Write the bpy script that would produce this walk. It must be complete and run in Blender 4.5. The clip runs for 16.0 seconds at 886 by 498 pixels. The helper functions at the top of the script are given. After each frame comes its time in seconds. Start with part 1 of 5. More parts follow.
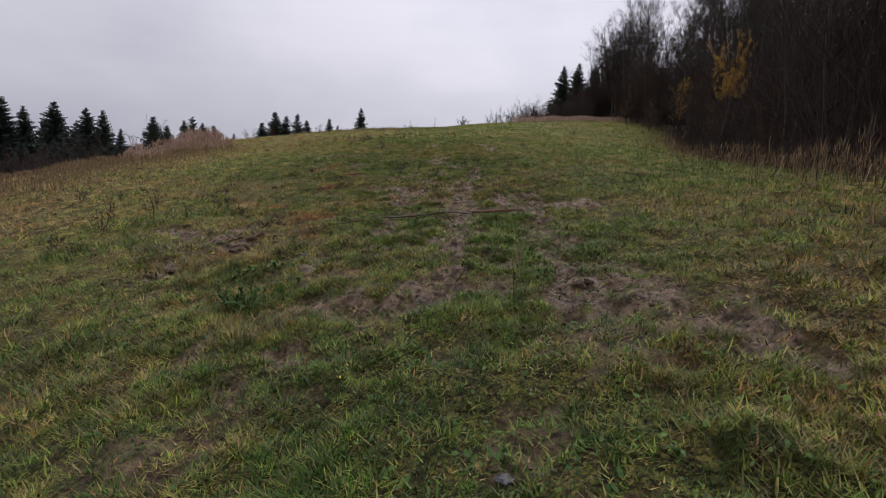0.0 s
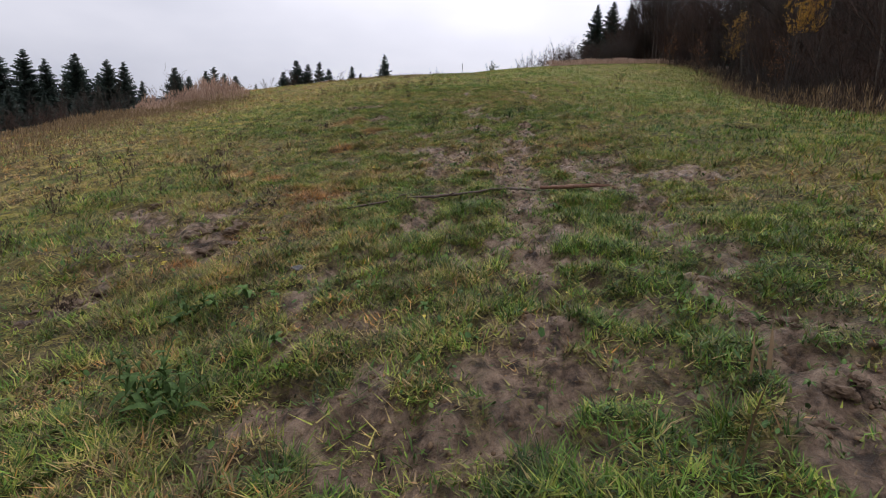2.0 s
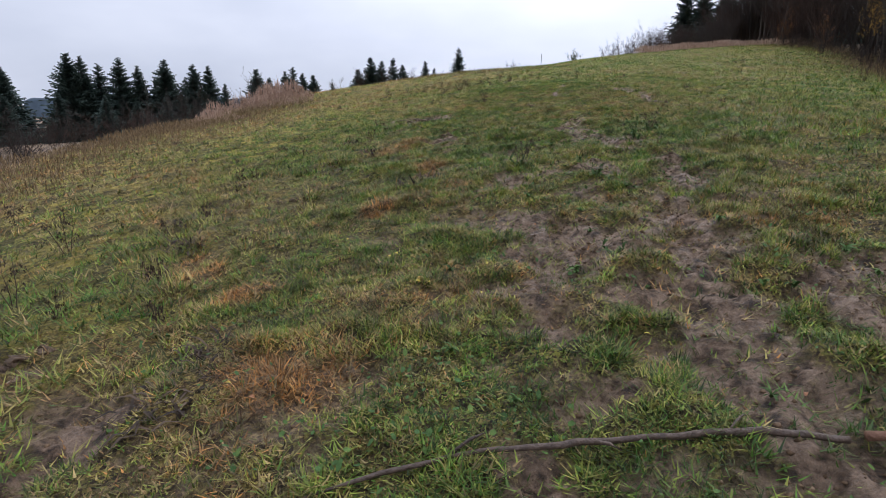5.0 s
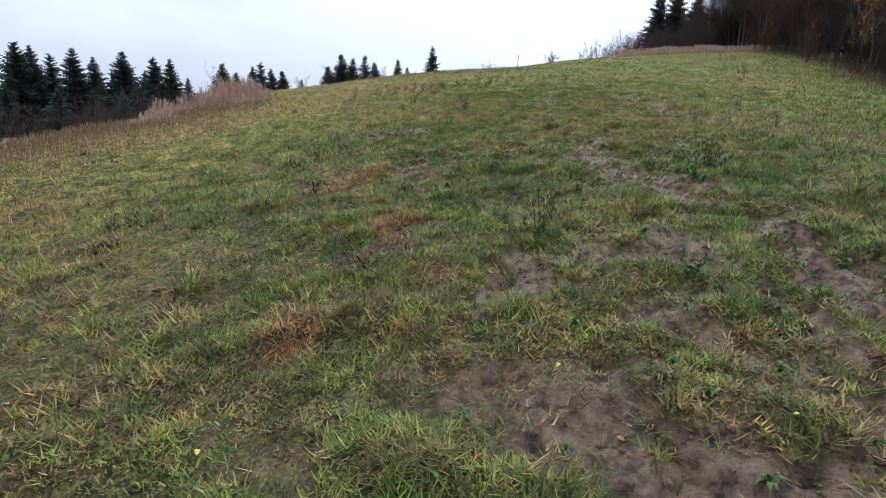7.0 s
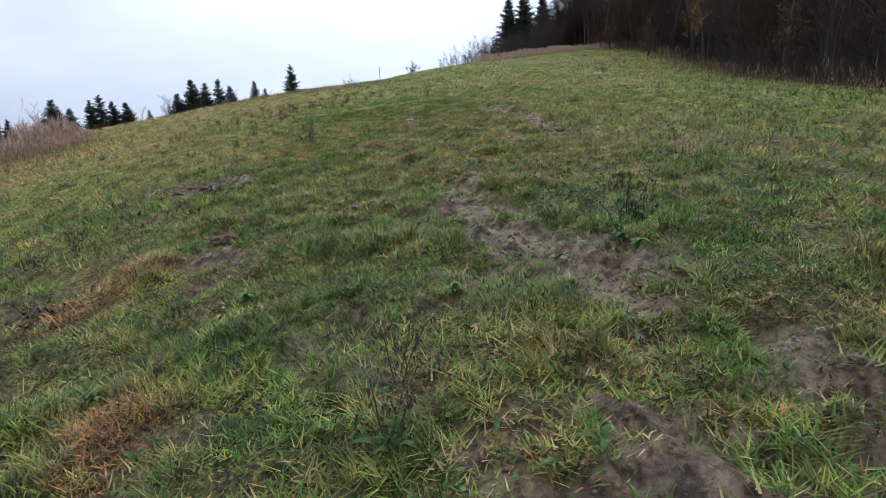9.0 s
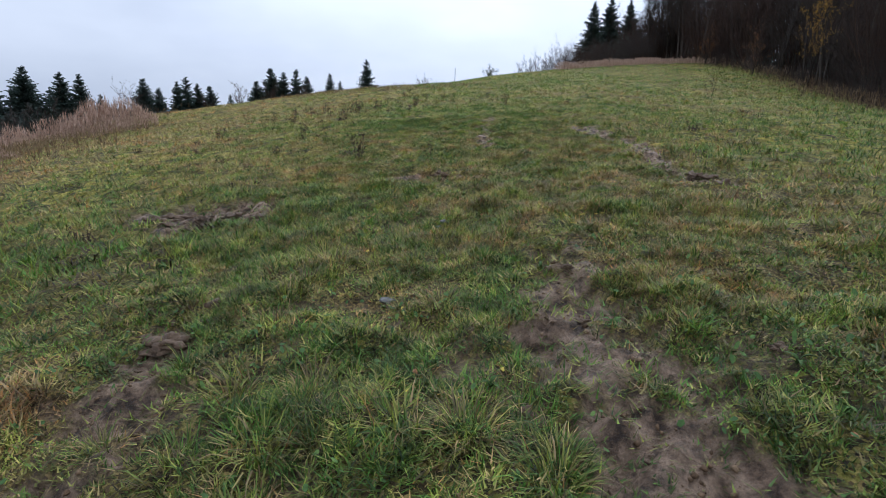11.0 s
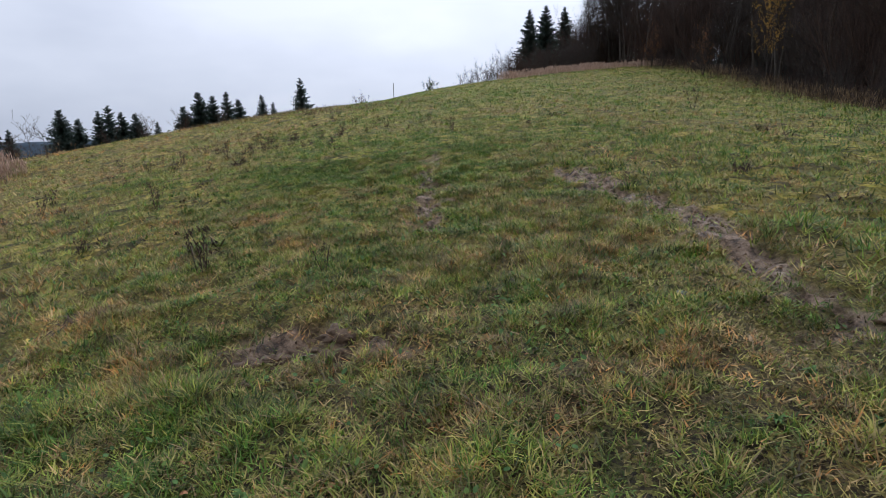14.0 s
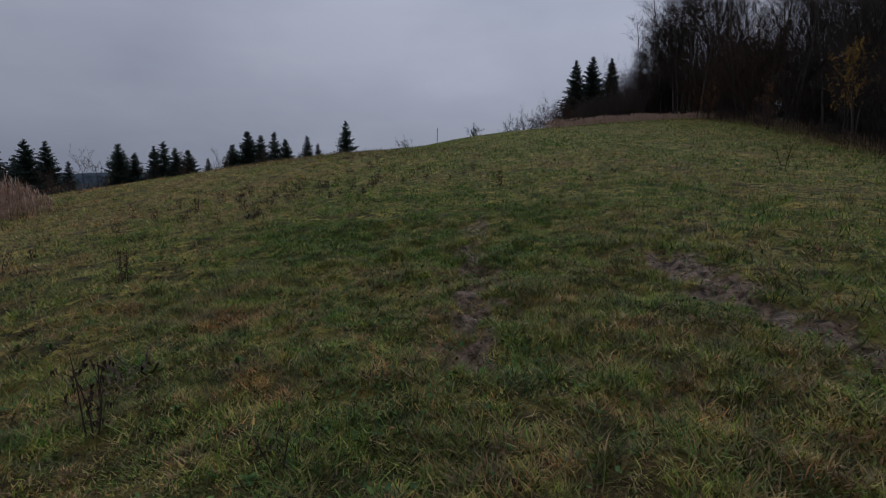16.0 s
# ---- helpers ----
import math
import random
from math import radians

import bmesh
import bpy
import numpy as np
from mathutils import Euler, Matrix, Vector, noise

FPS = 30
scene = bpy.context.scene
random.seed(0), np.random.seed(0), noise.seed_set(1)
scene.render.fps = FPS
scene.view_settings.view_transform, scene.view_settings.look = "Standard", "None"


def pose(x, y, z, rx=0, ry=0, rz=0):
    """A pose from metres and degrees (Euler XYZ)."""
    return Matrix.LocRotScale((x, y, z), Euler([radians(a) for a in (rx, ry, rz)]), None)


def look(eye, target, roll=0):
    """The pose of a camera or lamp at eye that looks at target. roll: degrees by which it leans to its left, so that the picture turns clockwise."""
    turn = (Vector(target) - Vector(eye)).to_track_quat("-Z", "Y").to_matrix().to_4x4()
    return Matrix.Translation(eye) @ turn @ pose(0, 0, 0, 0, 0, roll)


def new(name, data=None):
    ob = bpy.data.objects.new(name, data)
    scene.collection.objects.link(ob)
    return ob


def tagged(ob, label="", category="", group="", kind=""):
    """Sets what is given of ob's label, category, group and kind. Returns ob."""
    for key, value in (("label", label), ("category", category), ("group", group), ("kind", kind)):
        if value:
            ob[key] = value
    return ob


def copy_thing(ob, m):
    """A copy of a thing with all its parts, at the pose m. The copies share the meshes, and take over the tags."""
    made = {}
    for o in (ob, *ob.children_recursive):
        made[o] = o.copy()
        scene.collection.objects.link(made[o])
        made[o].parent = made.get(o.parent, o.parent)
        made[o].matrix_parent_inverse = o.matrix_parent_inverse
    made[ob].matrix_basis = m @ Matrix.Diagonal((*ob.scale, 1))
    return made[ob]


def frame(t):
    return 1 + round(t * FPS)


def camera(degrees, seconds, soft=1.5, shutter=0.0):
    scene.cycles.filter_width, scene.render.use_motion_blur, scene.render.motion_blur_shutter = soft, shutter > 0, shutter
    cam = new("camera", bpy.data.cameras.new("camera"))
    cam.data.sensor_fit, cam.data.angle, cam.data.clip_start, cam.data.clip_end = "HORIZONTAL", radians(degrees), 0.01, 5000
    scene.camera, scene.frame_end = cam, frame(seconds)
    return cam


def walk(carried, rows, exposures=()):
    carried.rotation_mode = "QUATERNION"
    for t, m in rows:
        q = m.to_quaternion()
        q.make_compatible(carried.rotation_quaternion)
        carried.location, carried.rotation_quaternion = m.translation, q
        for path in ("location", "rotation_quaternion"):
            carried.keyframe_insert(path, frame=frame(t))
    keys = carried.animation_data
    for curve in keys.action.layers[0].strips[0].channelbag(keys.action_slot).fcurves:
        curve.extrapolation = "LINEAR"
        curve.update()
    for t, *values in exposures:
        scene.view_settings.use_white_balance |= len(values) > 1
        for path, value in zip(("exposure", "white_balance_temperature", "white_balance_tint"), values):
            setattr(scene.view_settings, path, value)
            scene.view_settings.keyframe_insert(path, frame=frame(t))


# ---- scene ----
cam = camera(78, 16.0, soft=0.7)

# ---- the walk ----
walk(cam, [
    (0, look((0.000, 0.000, 1.484), (-0.158, 9.895, 0.050), 3.11)),
    (0.5, look((-0.126, 0.640, 1.538), (-0.425, 10.553, 0.252), 5.08)),
    (1, look((-0.218, 1.231, 1.562), (-0.481, 11.101, -0.024), 4.70)),
    (1.5, look((-0.276, 1.841, 1.628), (-0.661, 11.642, -0.320), 3.46)),
    (2, look((-0.400, 2.485, 1.578), (-0.976, 12.189, -0.765), 2.41)),
    (2.5, look((-0.371, 3.116, 1.622), (-0.936, 12.779, -0.886), 0.25)),
    (3, look((-0.457, 3.783, 1.775), (-1.658, 13.413, -0.637), -1.28)),
    (3.5, look((-0.578, 4.456, 1.906), (-1.807, 14.117, -0.363), 1.48)),
    (4, look((-0.561, 5.144, 1.972), (-1.826, 14.785, -0.362), 0.75)),
    (4.2, look((-0.608, 5.403, 2.011), (-2.019, 15.032, -0.290), 0.65)),
    (6.3, look((-1.507, 8.520, 2.166), (-3.618, 17.845, -0.763), 0.66)),
    (6.5, look((-1.546, 8.814, 2.230), (-3.453, 18.217, -0.620), 0.60)),
    (7, look((-1.576, 9.567, 2.318), (-2.982, 19.143, -0.195), 1.84)),
    (7.5, look((-1.469, 10.322, 2.336), (-1.441, 19.957, -0.339), -3.79)),
    (8, look((-1.358, 10.856, 2.469), (-0.913, 20.570, 0.135), -4.15)),
    (8.2, look((-1.350, 11.110, 2.497), (-0.719, 20.831, 0.238), -3.35)),
    (10.3, look((-1.208, 13.720, 2.724), (-1.227, 23.403, 0.226), -1.40)),
    (10.5, look((-1.270, 13.966, 2.727), (-1.838, 23.643, 0.272), -0.49)),
    (11, look((-1.327, 14.747, 2.889), (-1.793, 24.471, 0.603), 1.06)),
    (11.5, look((-1.304, 15.480, 3.017), (-1.780, 25.194, 0.692), -0.13)),
    (12, look((-1.402, 16.224, 3.069), (-1.836, 25.948, 0.778), 1.29)),
    (12.5, look((-1.309, 17.029, 3.059), (-1.169, 26.710, 0.556), -1.14)),
    (13, look((-1.374, 17.663, 3.144), (-1.638, 27.347, 0.664), -1.21)),
    (13.5, look((-1.280, 18.436, 3.261), (-0.485, 28.134, 0.958), -1.32)),
    (14, look((-1.166, 19.057, 3.435), (-0.788, 28.828, 1.342), -2.22)),
    (14.5, look((-1.228, 19.680, 3.578), (-1.775, 29.605, 2.487), 3.39)),
    (15, look((-1.166, 20.188, 3.657), (-2.122, 30.133, 3.190), 2.50)),
    (15.5, look((-1.106, 20.725, 3.642), (-2.304, 30.648, 3.300), 1.10)),
    (16, look((-1.179, 21.295, 3.684), (-1.463, 31.207, 2.370), -0.20)),
], exposures=[
    (0, -0.82, 6700, 17.0),
    (1, -0.80, 6650, 17.0),
    (1.5, -0.62, 6650, 16.0),
    (2, -0.40, 6700, 15.0),
    (2.5, -0.18, 6650, 14.0),
    (3.5, -0.18, 6450, 13.0),
    (4.2, -0.32, 6300, 13.0),
    (6.3, -0.26, 6050, 13.0),
    (7, -0.03, 6000, 12.0),
    (11, -0.34, 5850, 9.0),
    (13, -0.40, 6100, 11.0),
    (14, -0.46, 6150, 11.0),
    (14.5, -0.52, 6250, 11.0),
    (15, -1.05, 6050, 10.0),
    (15.5, -1.62, 5900, 15.0),
    (16, -1.80, 6000, 14.0),
])

# ---- world and sun: a bright overcast afternoon ----
world = bpy.data.worlds.new("overcast_sky")
scene.world = world
world.use_nodes = True
wn, wl = world.node_tree.nodes, world.node_tree.links
wn.clear()
w_out = wn.new("ShaderNodeOutputWorld")
w_mix = wn.new("ShaderNodeMixShader")
w_sky = wn.new("ShaderNodeTexSky")
w_sky.sky_type, w_sky.sun_disc = "NISHITA", False
w_sky.sun_elevation, w_sky.sun_rotation = radians(37), radians(36)
w_bg = wn.new("ShaderNodeBackground")
w_bg.inputs[1].default_value = 0.1
w_cloud = wn.new("ShaderNodeBackground")
w_cloud.inputs[1].default_value = 1.0
w_co = wn.new("ShaderNodeTexCoord")
w_map = wn.new("ShaderNodeMapping")
w_map.inputs["Scale"].default_value = (1.0, 1.0, 2.6)
w_noise = wn.new("ShaderNodeTexNoise")
w_noise.inputs["Scale"].default_value = 1.7
w_noise.inputs["Detail"].default_value = 5.0
w_noise.inputs["Roughness"].default_value = 0.48
w_ramp = wn.new("ShaderNodeValToRGB")
w_ramp.color_ramp.elements[0].position, w_ramp.color_ramp.elements[0].color = 0.3, (0.55, 0.60, 0.72, 1)
w_ramp.color_ramp.elements[1].position, w_ramp.color_ramp.elements[1].color = 0.7, (0.92, 0.96, 1.07, 1)
wl.new(w_co.outputs["Generated"], w_map.inputs[0])
wl.new(w_map.outputs[0], w_noise.inputs["Vector"])
wl.new(w_noise.outputs[0], w_ramp.inputs[0])
w_sep = wn.new("ShaderNodeSeparateXYZ")
wl.new(w_co.outputs["Generated"], w_sep.inputs[0])
w_clip = wn.new("ShaderNodeMath")
w_clip.operation = "MAXIMUM"
w_clip.inputs[1].default_value = 0.0
wl.new(w_sep.outputs["Z"], w_clip.inputs[0])
w_pow = wn.new("ShaderNodeMath")
w_pow.operation = "POWER"
w_pow.inputs[1].default_value = 1.7
wl.new(w_clip.outputs[0], w_pow.inputs[0])
w_gain = wn.new("ShaderNodeMath")
w_gain.operation = "MULTIPLY_ADD"
w_gain.inputs[1].default_value, w_gain.inputs[2].default_value = 1.35, 1.0
wl.new(w_pow.outputs[0], w_gain.inputs[0])
w_dot = wn.new("ShaderNodeVectorMath")
w_dot.operation = "DOT_PRODUCT"
w_dot.inputs[1].default_value = (0.47, 0.65, 0.6)
wl.new(w_co.outputs["Generated"], w_dot.inputs[0])
w_front = wn.new("ShaderNodeMath")
w_front.operation = "MAXIMUM"
w_front.inputs[1].default_value = 0.0
wl.new(w_dot.outputs["Value"], w_front.inputs[0])
w_veil = wn.new("ShaderNodeMath")
w_veil.operation = "POWER"
w_veil.inputs[1].default_value = 2.5
wl.new(w_front.outputs[0], w_veil.inputs[0])
w_glow = wn.new("ShaderNodeMath")
w_glow.operation = "MULTIPLY_ADD"
w_glow.inputs[1].default_value, w_glow.inputs[2].default_value = 0.5, 1.15
wl.new(w_veil.outputs[0], w_glow.inputs[0])
w_total = wn.new("ShaderNodeMath")
w_total.operation = "MULTIPLY"
wl.new(w_gain.outputs[0], w_total.inputs[0])
wl.new(w_glow.outputs[0], w_total.inputs[1])
wl.new(w_total.outputs[0], w_cloud.inputs[1])
wl.new(w_ramp.outputs[0], w_cloud.inputs[0])
wl.new(w_sky.outputs[0], w_bg.inputs[0])
w_mix.inputs[0].default_value = 0.94
wl.new(w_bg.outputs[0], w_mix.inputs[1])
wl.new(w_cloud.outputs[0], w_mix.inputs[2])
wl.new(w_mix.outputs[0], w_out.inputs[0])

sun_data = bpy.data.lights.new("sun", "SUN")
sun_data.energy, sun_data.angle, sun_data.color = 1.2, radians(14), (1.0, 0.97, 0.92)
sun = new("sun", sun_data)
sun.matrix_world = look((0, 0, 60), (-26, -36, 26))

# ---- materials ----


def material(name, rough=0.8, spec=0.3):
    m = bpy.data.materials.new(name)
    m.use_nodes = True
    b = m.node_tree.nodes["Principled BSDF"]
    b.inputs["Roughness"].default_value = rough
    b.inputs["Specular IOR Level"].default_value = spec
    return m, m.node_tree.nodes, m.node_tree.links, b


def ramp(nodes, *stops):
    r = nodes.new("ShaderNodeValToRGB")
    e = r.color_ramp.elements
    while len(e) < len(stops):
        e.new(0.5)
    for k, (p, c) in enumerate(stops):
        e[k].position, e[k].color = p, (*c, 1)
    return r


def noise_node(nodes, links, scale, detail=4.0, rough=0.55, coord=None):
    n = nodes.new("ShaderNodeTexNoise")
    n.inputs["Scale"].default_value, n.inputs["Detail"].default_value, n.inputs["Roughness"].default_value = scale, detail, rough
    if coord is not None:
        links.new(coord, n.inputs["Vector"])
    return n


def mix_color(nodes, links, fac, a, b, mode="MIX"):
    m = nodes.new("ShaderNodeMix")
    m.data_type, m.blend_type = "RGBA", mode
    for sock, v in ((m.inputs[0], fac), (m.inputs[6], a), (m.inputs[7], b)):
        if isinstance(v, (int, float)):
            sock.default_value = v
        elif isinstance(v, tuple):
            sock.default_value = (*v, 1)
        else:
            links.new(v, sock)
    return m.outputs[2]


def island_material(name, stops, rough=0.75, spec=0.25, grain=30.0, bump=0.0, attr=None):
    """A surface whose separate pieces differ a little; attr drives the ramp where the mesh carries it."""
    m, n, l, b = material(name, rough, spec)
    r = ramp(n, *stops)
    geo = n.new("ShaderNodeNewGeometry")
    co = n.new("ShaderNodeTexCoord")
    fine = noise_node(n, l, grain, 3.0, 0.6, co.outputs["Object"])
    if attr:
        at = n.new("ShaderNodeAttribute")
        at.attribute_name = attr
        add = n.new("ShaderNodeMath")
        add.operation = "MULTIPLY_ADD"
        add.inputs[1].default_value, add.inputs[2].default_value = 0.22, -0.11
        l.new(geo.outputs["Random Per Island"], add.inputs[0])
        s = n.new("ShaderNodeMath")
        l.new(at.outputs["Fac"], s.inputs[0])
        l.new(add.outputs[0], s.inputs[1])
        l.new(s.outputs[0], r.inputs[0])
        tn = n.new("ShaderNodeAttribute")
        tn.attribute_name = "tone"
        tone_r = ramp(n, (0.0, (0.26, 0.26, 0.27)), (0.5, (1.0, 1.0, 0.98)), (1.0, (1.9, 1.86, 1.75)))
        l.new(tn.outputs["Fac"], tone_r.inputs[0])
    else:
        half = n.new("ShaderNodeMath")
        half.operation = "MULTIPLY_ADD"
        half.inputs[1].default_value = 0.55
        add = n.new("ShaderNodeMath")
        add.operation = "MULTIPLY"
        add.inputs[1].default_value = 0.45
        l.new(fine.outputs[0], add.inputs[0])
        l.new(geo.outputs["Random Per Island"], half.inputs[0])
        l.new(add.outputs[0], half.inputs[2])
        l.new(half.outputs[0], r.inputs[0])
    dark = ramp(n, (0.3, (0.72, 0.72, 0.72)), (0.7, (1.15, 1.15, 1.15)))
    l.new(fine.outputs[0], dark.inputs[0])
    shade = mix_color(n, l, 1.0, r.outputs[0], dark.outputs[0], "MULTIPLY")
    if attr:
        shade = mix_color(n, l, 1.0, shade, tone_r.outputs[0], "MULTIPLY")
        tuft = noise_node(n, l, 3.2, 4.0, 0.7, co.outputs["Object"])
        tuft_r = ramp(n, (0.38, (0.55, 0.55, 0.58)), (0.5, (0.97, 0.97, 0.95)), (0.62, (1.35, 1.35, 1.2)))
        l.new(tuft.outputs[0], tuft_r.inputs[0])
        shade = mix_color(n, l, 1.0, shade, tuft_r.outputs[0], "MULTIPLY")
    l.new(shade, b.inputs["Base Color"])
    if attr:
        thin = n.new("ShaderNodeBsdfTranslucent")
        l.new(shade, thin.inputs[0])
        both = n.new("ShaderNodeMixShader")
        both.inputs[0].default_value = 0.28
        l.new(b.outputs[0], both.inputs[1])
        l.new(thin.outputs[0], both.inputs[2])
        l.new(both.outputs[0], n["Material Output"].inputs[0])
    if bump:
        bp = n.new("ShaderNodeBump")
        bp.inputs["Strength"].default_value, bp.inputs["Distance"].default_value = bump, 0.02
        l.new(fine.outputs[0], bp.inputs["Height"])
        l.new(bp.outputs[0], b.inputs["Normal"])
    return m


def ground_material():
    m, n, l, b = material("meadow_soil", 0.85, 0.3)
    co = n.new("ShaderNodeTexCoord")
    at = n.new("ShaderNodeAttribute")
    at.attribute_name = "mud"
    dry = n.new("ShaderNodeAttribute")
    dry.attribute_name = "dry"
    big = noise_node(n, l, 0.35, 5.0, 0.6, co.outputs["Object"])
    mid = noise_node(n, l, 4.0, 6.0, 0.65, co.outputs["Object"])
    fine = noise_node(n, l, 55.0, 8.0, 0.8, co.outputs["Object"])
    clod = noise_node(n, l, 10.0, 8.0, 0.66, co.outputs["Object"])
    soil = ramp(n, (0.37, (0.035, 0.021, 0.013)), (0.45, (0.125, 0.08, 0.05)), (0.53, (0.235, 0.157, 0.104)), (0.66, (0.35, 0.245, 0.168)))
    l.new(clod.outputs[0], soil.inputs[0])
    soil_f = ramp(n, (0.34, (0.55, 0.55, 0.55)), (0.46, (0.92, 0.92, 0.92)), (0.66, (1.3, 1.28, 1.25)))
    l.new(fine.outputs[0], soil_f.inputs[0])
    soil_c = mix_color(n, l, 1.0, soil.outputs[0], soil_f.outputs[0], "MULTIPLY")
    far = n.new("ShaderNodeAttribute")
    far.attribute_name = "canopy"

    def bits(scale, warp_by, green, straw, coarse):
        """A close litter of small overlapping leaf bits, each of one colour; green to straw by how dry the turf is."""
        w = n.new("ShaderNodeVectorMath")
        w.operation = "MULTIPLY_ADD"
        w.inputs[1].default_value = (warp_by, warp_by, warp_by)
        l.new(noise_node(n, l, scale * 0.6, 3.0, 0.6, co.outputs["Object"]).outputs["Color"], w.inputs[0])
        l.new(co.outputs["Object"], w.inputs[2])
        v = n.new("ShaderNodeTexVoronoi")
        v.inputs["Scale"].default_value = scale
        l.new(w.outputs[0], v.inputs["Vector"])
        sep = n.new("ShaderNodeSeparateColor")
        l.new(v.outputs["Color"], sep.inputs[0])
        g, d = ramp(n, *green), ramp(n, *straw)
        l.new(sep.outputs[0], g.inputs[0])
        l.new(sep.outputs[0], d.inputs[0])
        c = mix_color(n, l, dry.outputs["Fac"], g.outputs[0], d.outputs[0])
        big_v = n.new("ShaderNodeTexVoronoi")
        big_v.inputs["Scale"].default_value = coarse
        l.new(w.outputs[0], big_v.inputs["Vector"])
        sep2 = n.new("ShaderNodeSeparateColor")
        l.new(big_v.outputs["Color"], sep2.inputs[0])
        t = ramp(n, (0.0, (0.4, 0.4, 0.42)), (0.5, (0.95, 0.95, 0.93)), (1.0, (1.5, 1.45, 1.35)))
        l.new(sep2.outputs[1], t.inputs[0])
        return mix_color(n, l, 1.0, c, t.outputs[0], "MULTIPLY")

    veg = bits(64.0, 0.03, ((0.0, (0.022, 0.016, 0.008)), (0.3, (0.075, 0.055, 0.022)), (0.5, (0.09, 0.105, 0.018)), (0.75, (0.16, 0.17, 0.028)), (1.0, (0.26, 0.2, 0.08))),
               ((0.0, (0.03, 0.018, 0.009)), (0.35, (0.12, 0.075, 0.033)), (0.7, (0.22, 0.145, 0.06)), (1.0, (0.34, 0.23, 0.1))), 17.0)
    meadow = bits(13.0, 0.14, ((0.0, (0.06, 0.055, 0.014)), (0.4, (0.17, 0.165, 0.024)), (0.7, (0.25, 0.235, 0.032)), (1.0, (0.31, 0.25, 0.06))),
                  ((0.0, (0.06, 0.04, 0.016)), (0.5, (0.17, 0.115, 0.042)), (1.0, (0.3, 0.21, 0.08))), 3.6)
    veg = mix_color(n, l, far.outputs["Fac"], veg, meadow)
    tone = ramp(n, (0.3, (0.7, 0.78, 0.75)), (0.7, (1.2, 1.12, 1.0)))
    l.new(big.outputs[0], tone.inputs[0])
    veg = mix_color(n, l, 1.0, veg, tone.outputs[0], "MULTIPLY")
    veg = mix_color(n, l, 1.0, veg, soil_f.outputs[0], "MULTIPLY")
    l.new(mix_color(n, l, at.outputs["Fac"], veg, soil_c), b.inputs["Base Color"])
    rr = ramp(n, (0.35, (0.42, 0.42, 0.42)), (0.65, (0.85, 0.85, 0.85)))
    l.new(mid.outputs[0], rr.inputs[0])
    l.new(mix_color(n, l, at.outputs["Fac"], (0.9, 0.9, 0.9), rr.outputs[0]), b.inputs["Roughness"])
    bp = n.new("ShaderNodeBump")
    bp.inputs["Strength"].default_value, bp.inputs["Distance"].default_value = 1.0, 0.07
    l.new(clod.outputs[0], bp.inputs["Height"])
    warp = n.new("ShaderNodeVectorMath")
    warp.operation = "MULTIPLY_ADD"
    warp.inputs[1].default_value = (0.07, 0.07, 0.07)
    l.new(mid.outputs["Color"], warp.inputs[0])
    l.new(co.outputs["Object"], warp.inputs[2])
    cell = n.new("ShaderNodeTexVoronoi")
    cell.feature = "SMOOTH_F1"
    cell.inputs["Scale"].default_value, cell.inputs["Smoothness"].default_value = 12.0, 0.4
    l.new(warp.outputs[0], cell.inputs["Vector"])
    bp3 = n.new("ShaderNodeBump")
    bp3.invert = True
    bp3.inputs["Strength"].default_value, bp3.inputs["Distance"].default_value = 0.9, 0.06
    l.new(cell.outputs["Distance"], bp3.inputs["Height"])
    l.new(bp.outputs[0], bp3.inputs["Normal"])
    bp2 = n.new("ShaderNodeBump")
    bp2.inputs["Strength"].default_value, bp2.inputs["Distance"].default_value = 1.0, 0.02
    l.new(fine.outputs[0], bp2.inputs["Height"])
    l.new(bp3.outputs[0], bp2.inputs["Normal"])
    l.new(bp2.outputs[0], b.inputs["Normal"])
    return m


M_ground = ground_material()
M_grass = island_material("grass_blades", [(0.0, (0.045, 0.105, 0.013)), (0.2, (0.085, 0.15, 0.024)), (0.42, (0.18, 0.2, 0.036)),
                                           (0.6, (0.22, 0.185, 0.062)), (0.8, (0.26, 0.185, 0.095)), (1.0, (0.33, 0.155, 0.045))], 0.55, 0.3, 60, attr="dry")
M_reed = island_material("dry_reed", [(0.2, (0.32, 0.205, 0.145)), (0.6, (0.48, 0.33, 0.245)), (0.9, (0.6, 0.45, 0.345))], 0.8, 0.2, 8)
M_straw = island_material("dry_tall_grass", [(0.2, (0.12, 0.08, 0.045)), (0.6, (0.23, 0.155, 0.08)), (0.9, (0.34, 0.25, 0.15))], 0.8, 0.2, 8)
M_weed = island_material("dead_weed_stem", [(0.2, (0.035, 0.026, 0.02)), (0.6, (0.08, 0.055, 0.038)), (0.9, (0.14, 0.095, 0.06))], 0.85, 0.2, 20)
M_twig = island_material("bare_twigs", [(0.2, (0.026, 0.021, 0.018)), (0.6, (0.055, 0.045, 0.038)), (0.9, (0.1, 0.083, 0.07))], 0.85, 0.2, 12)
M_twig_red = island_material("reddish_twigs", [(0.2, (0.03, 0.019, 0.015)), (0.6, (0.064, 0.04, 0.03)), (0.9, (0.11, 0.07, 0.052))], 0.85, 0.2, 12)
M_bark = island_material("grey_bark", [(0.2, (0.05, 0.042, 0.036)), (0.6, (0.1, 0.085, 0.072)), (0.9, (0.16, 0.14, 0.12))], 0.9, 0.2, 9, 0.8)
# needle green lightened and blued, with the distance haze painted into it
M_fir = island_material("hazed_spruce_needles", [(0.1, (0.026, 0.042, 0.038)), (0.5, (0.05, 0.075, 0.062)), (0.9, (0.08, 0.112, 0.084))], 0.7, 0.25, 4)
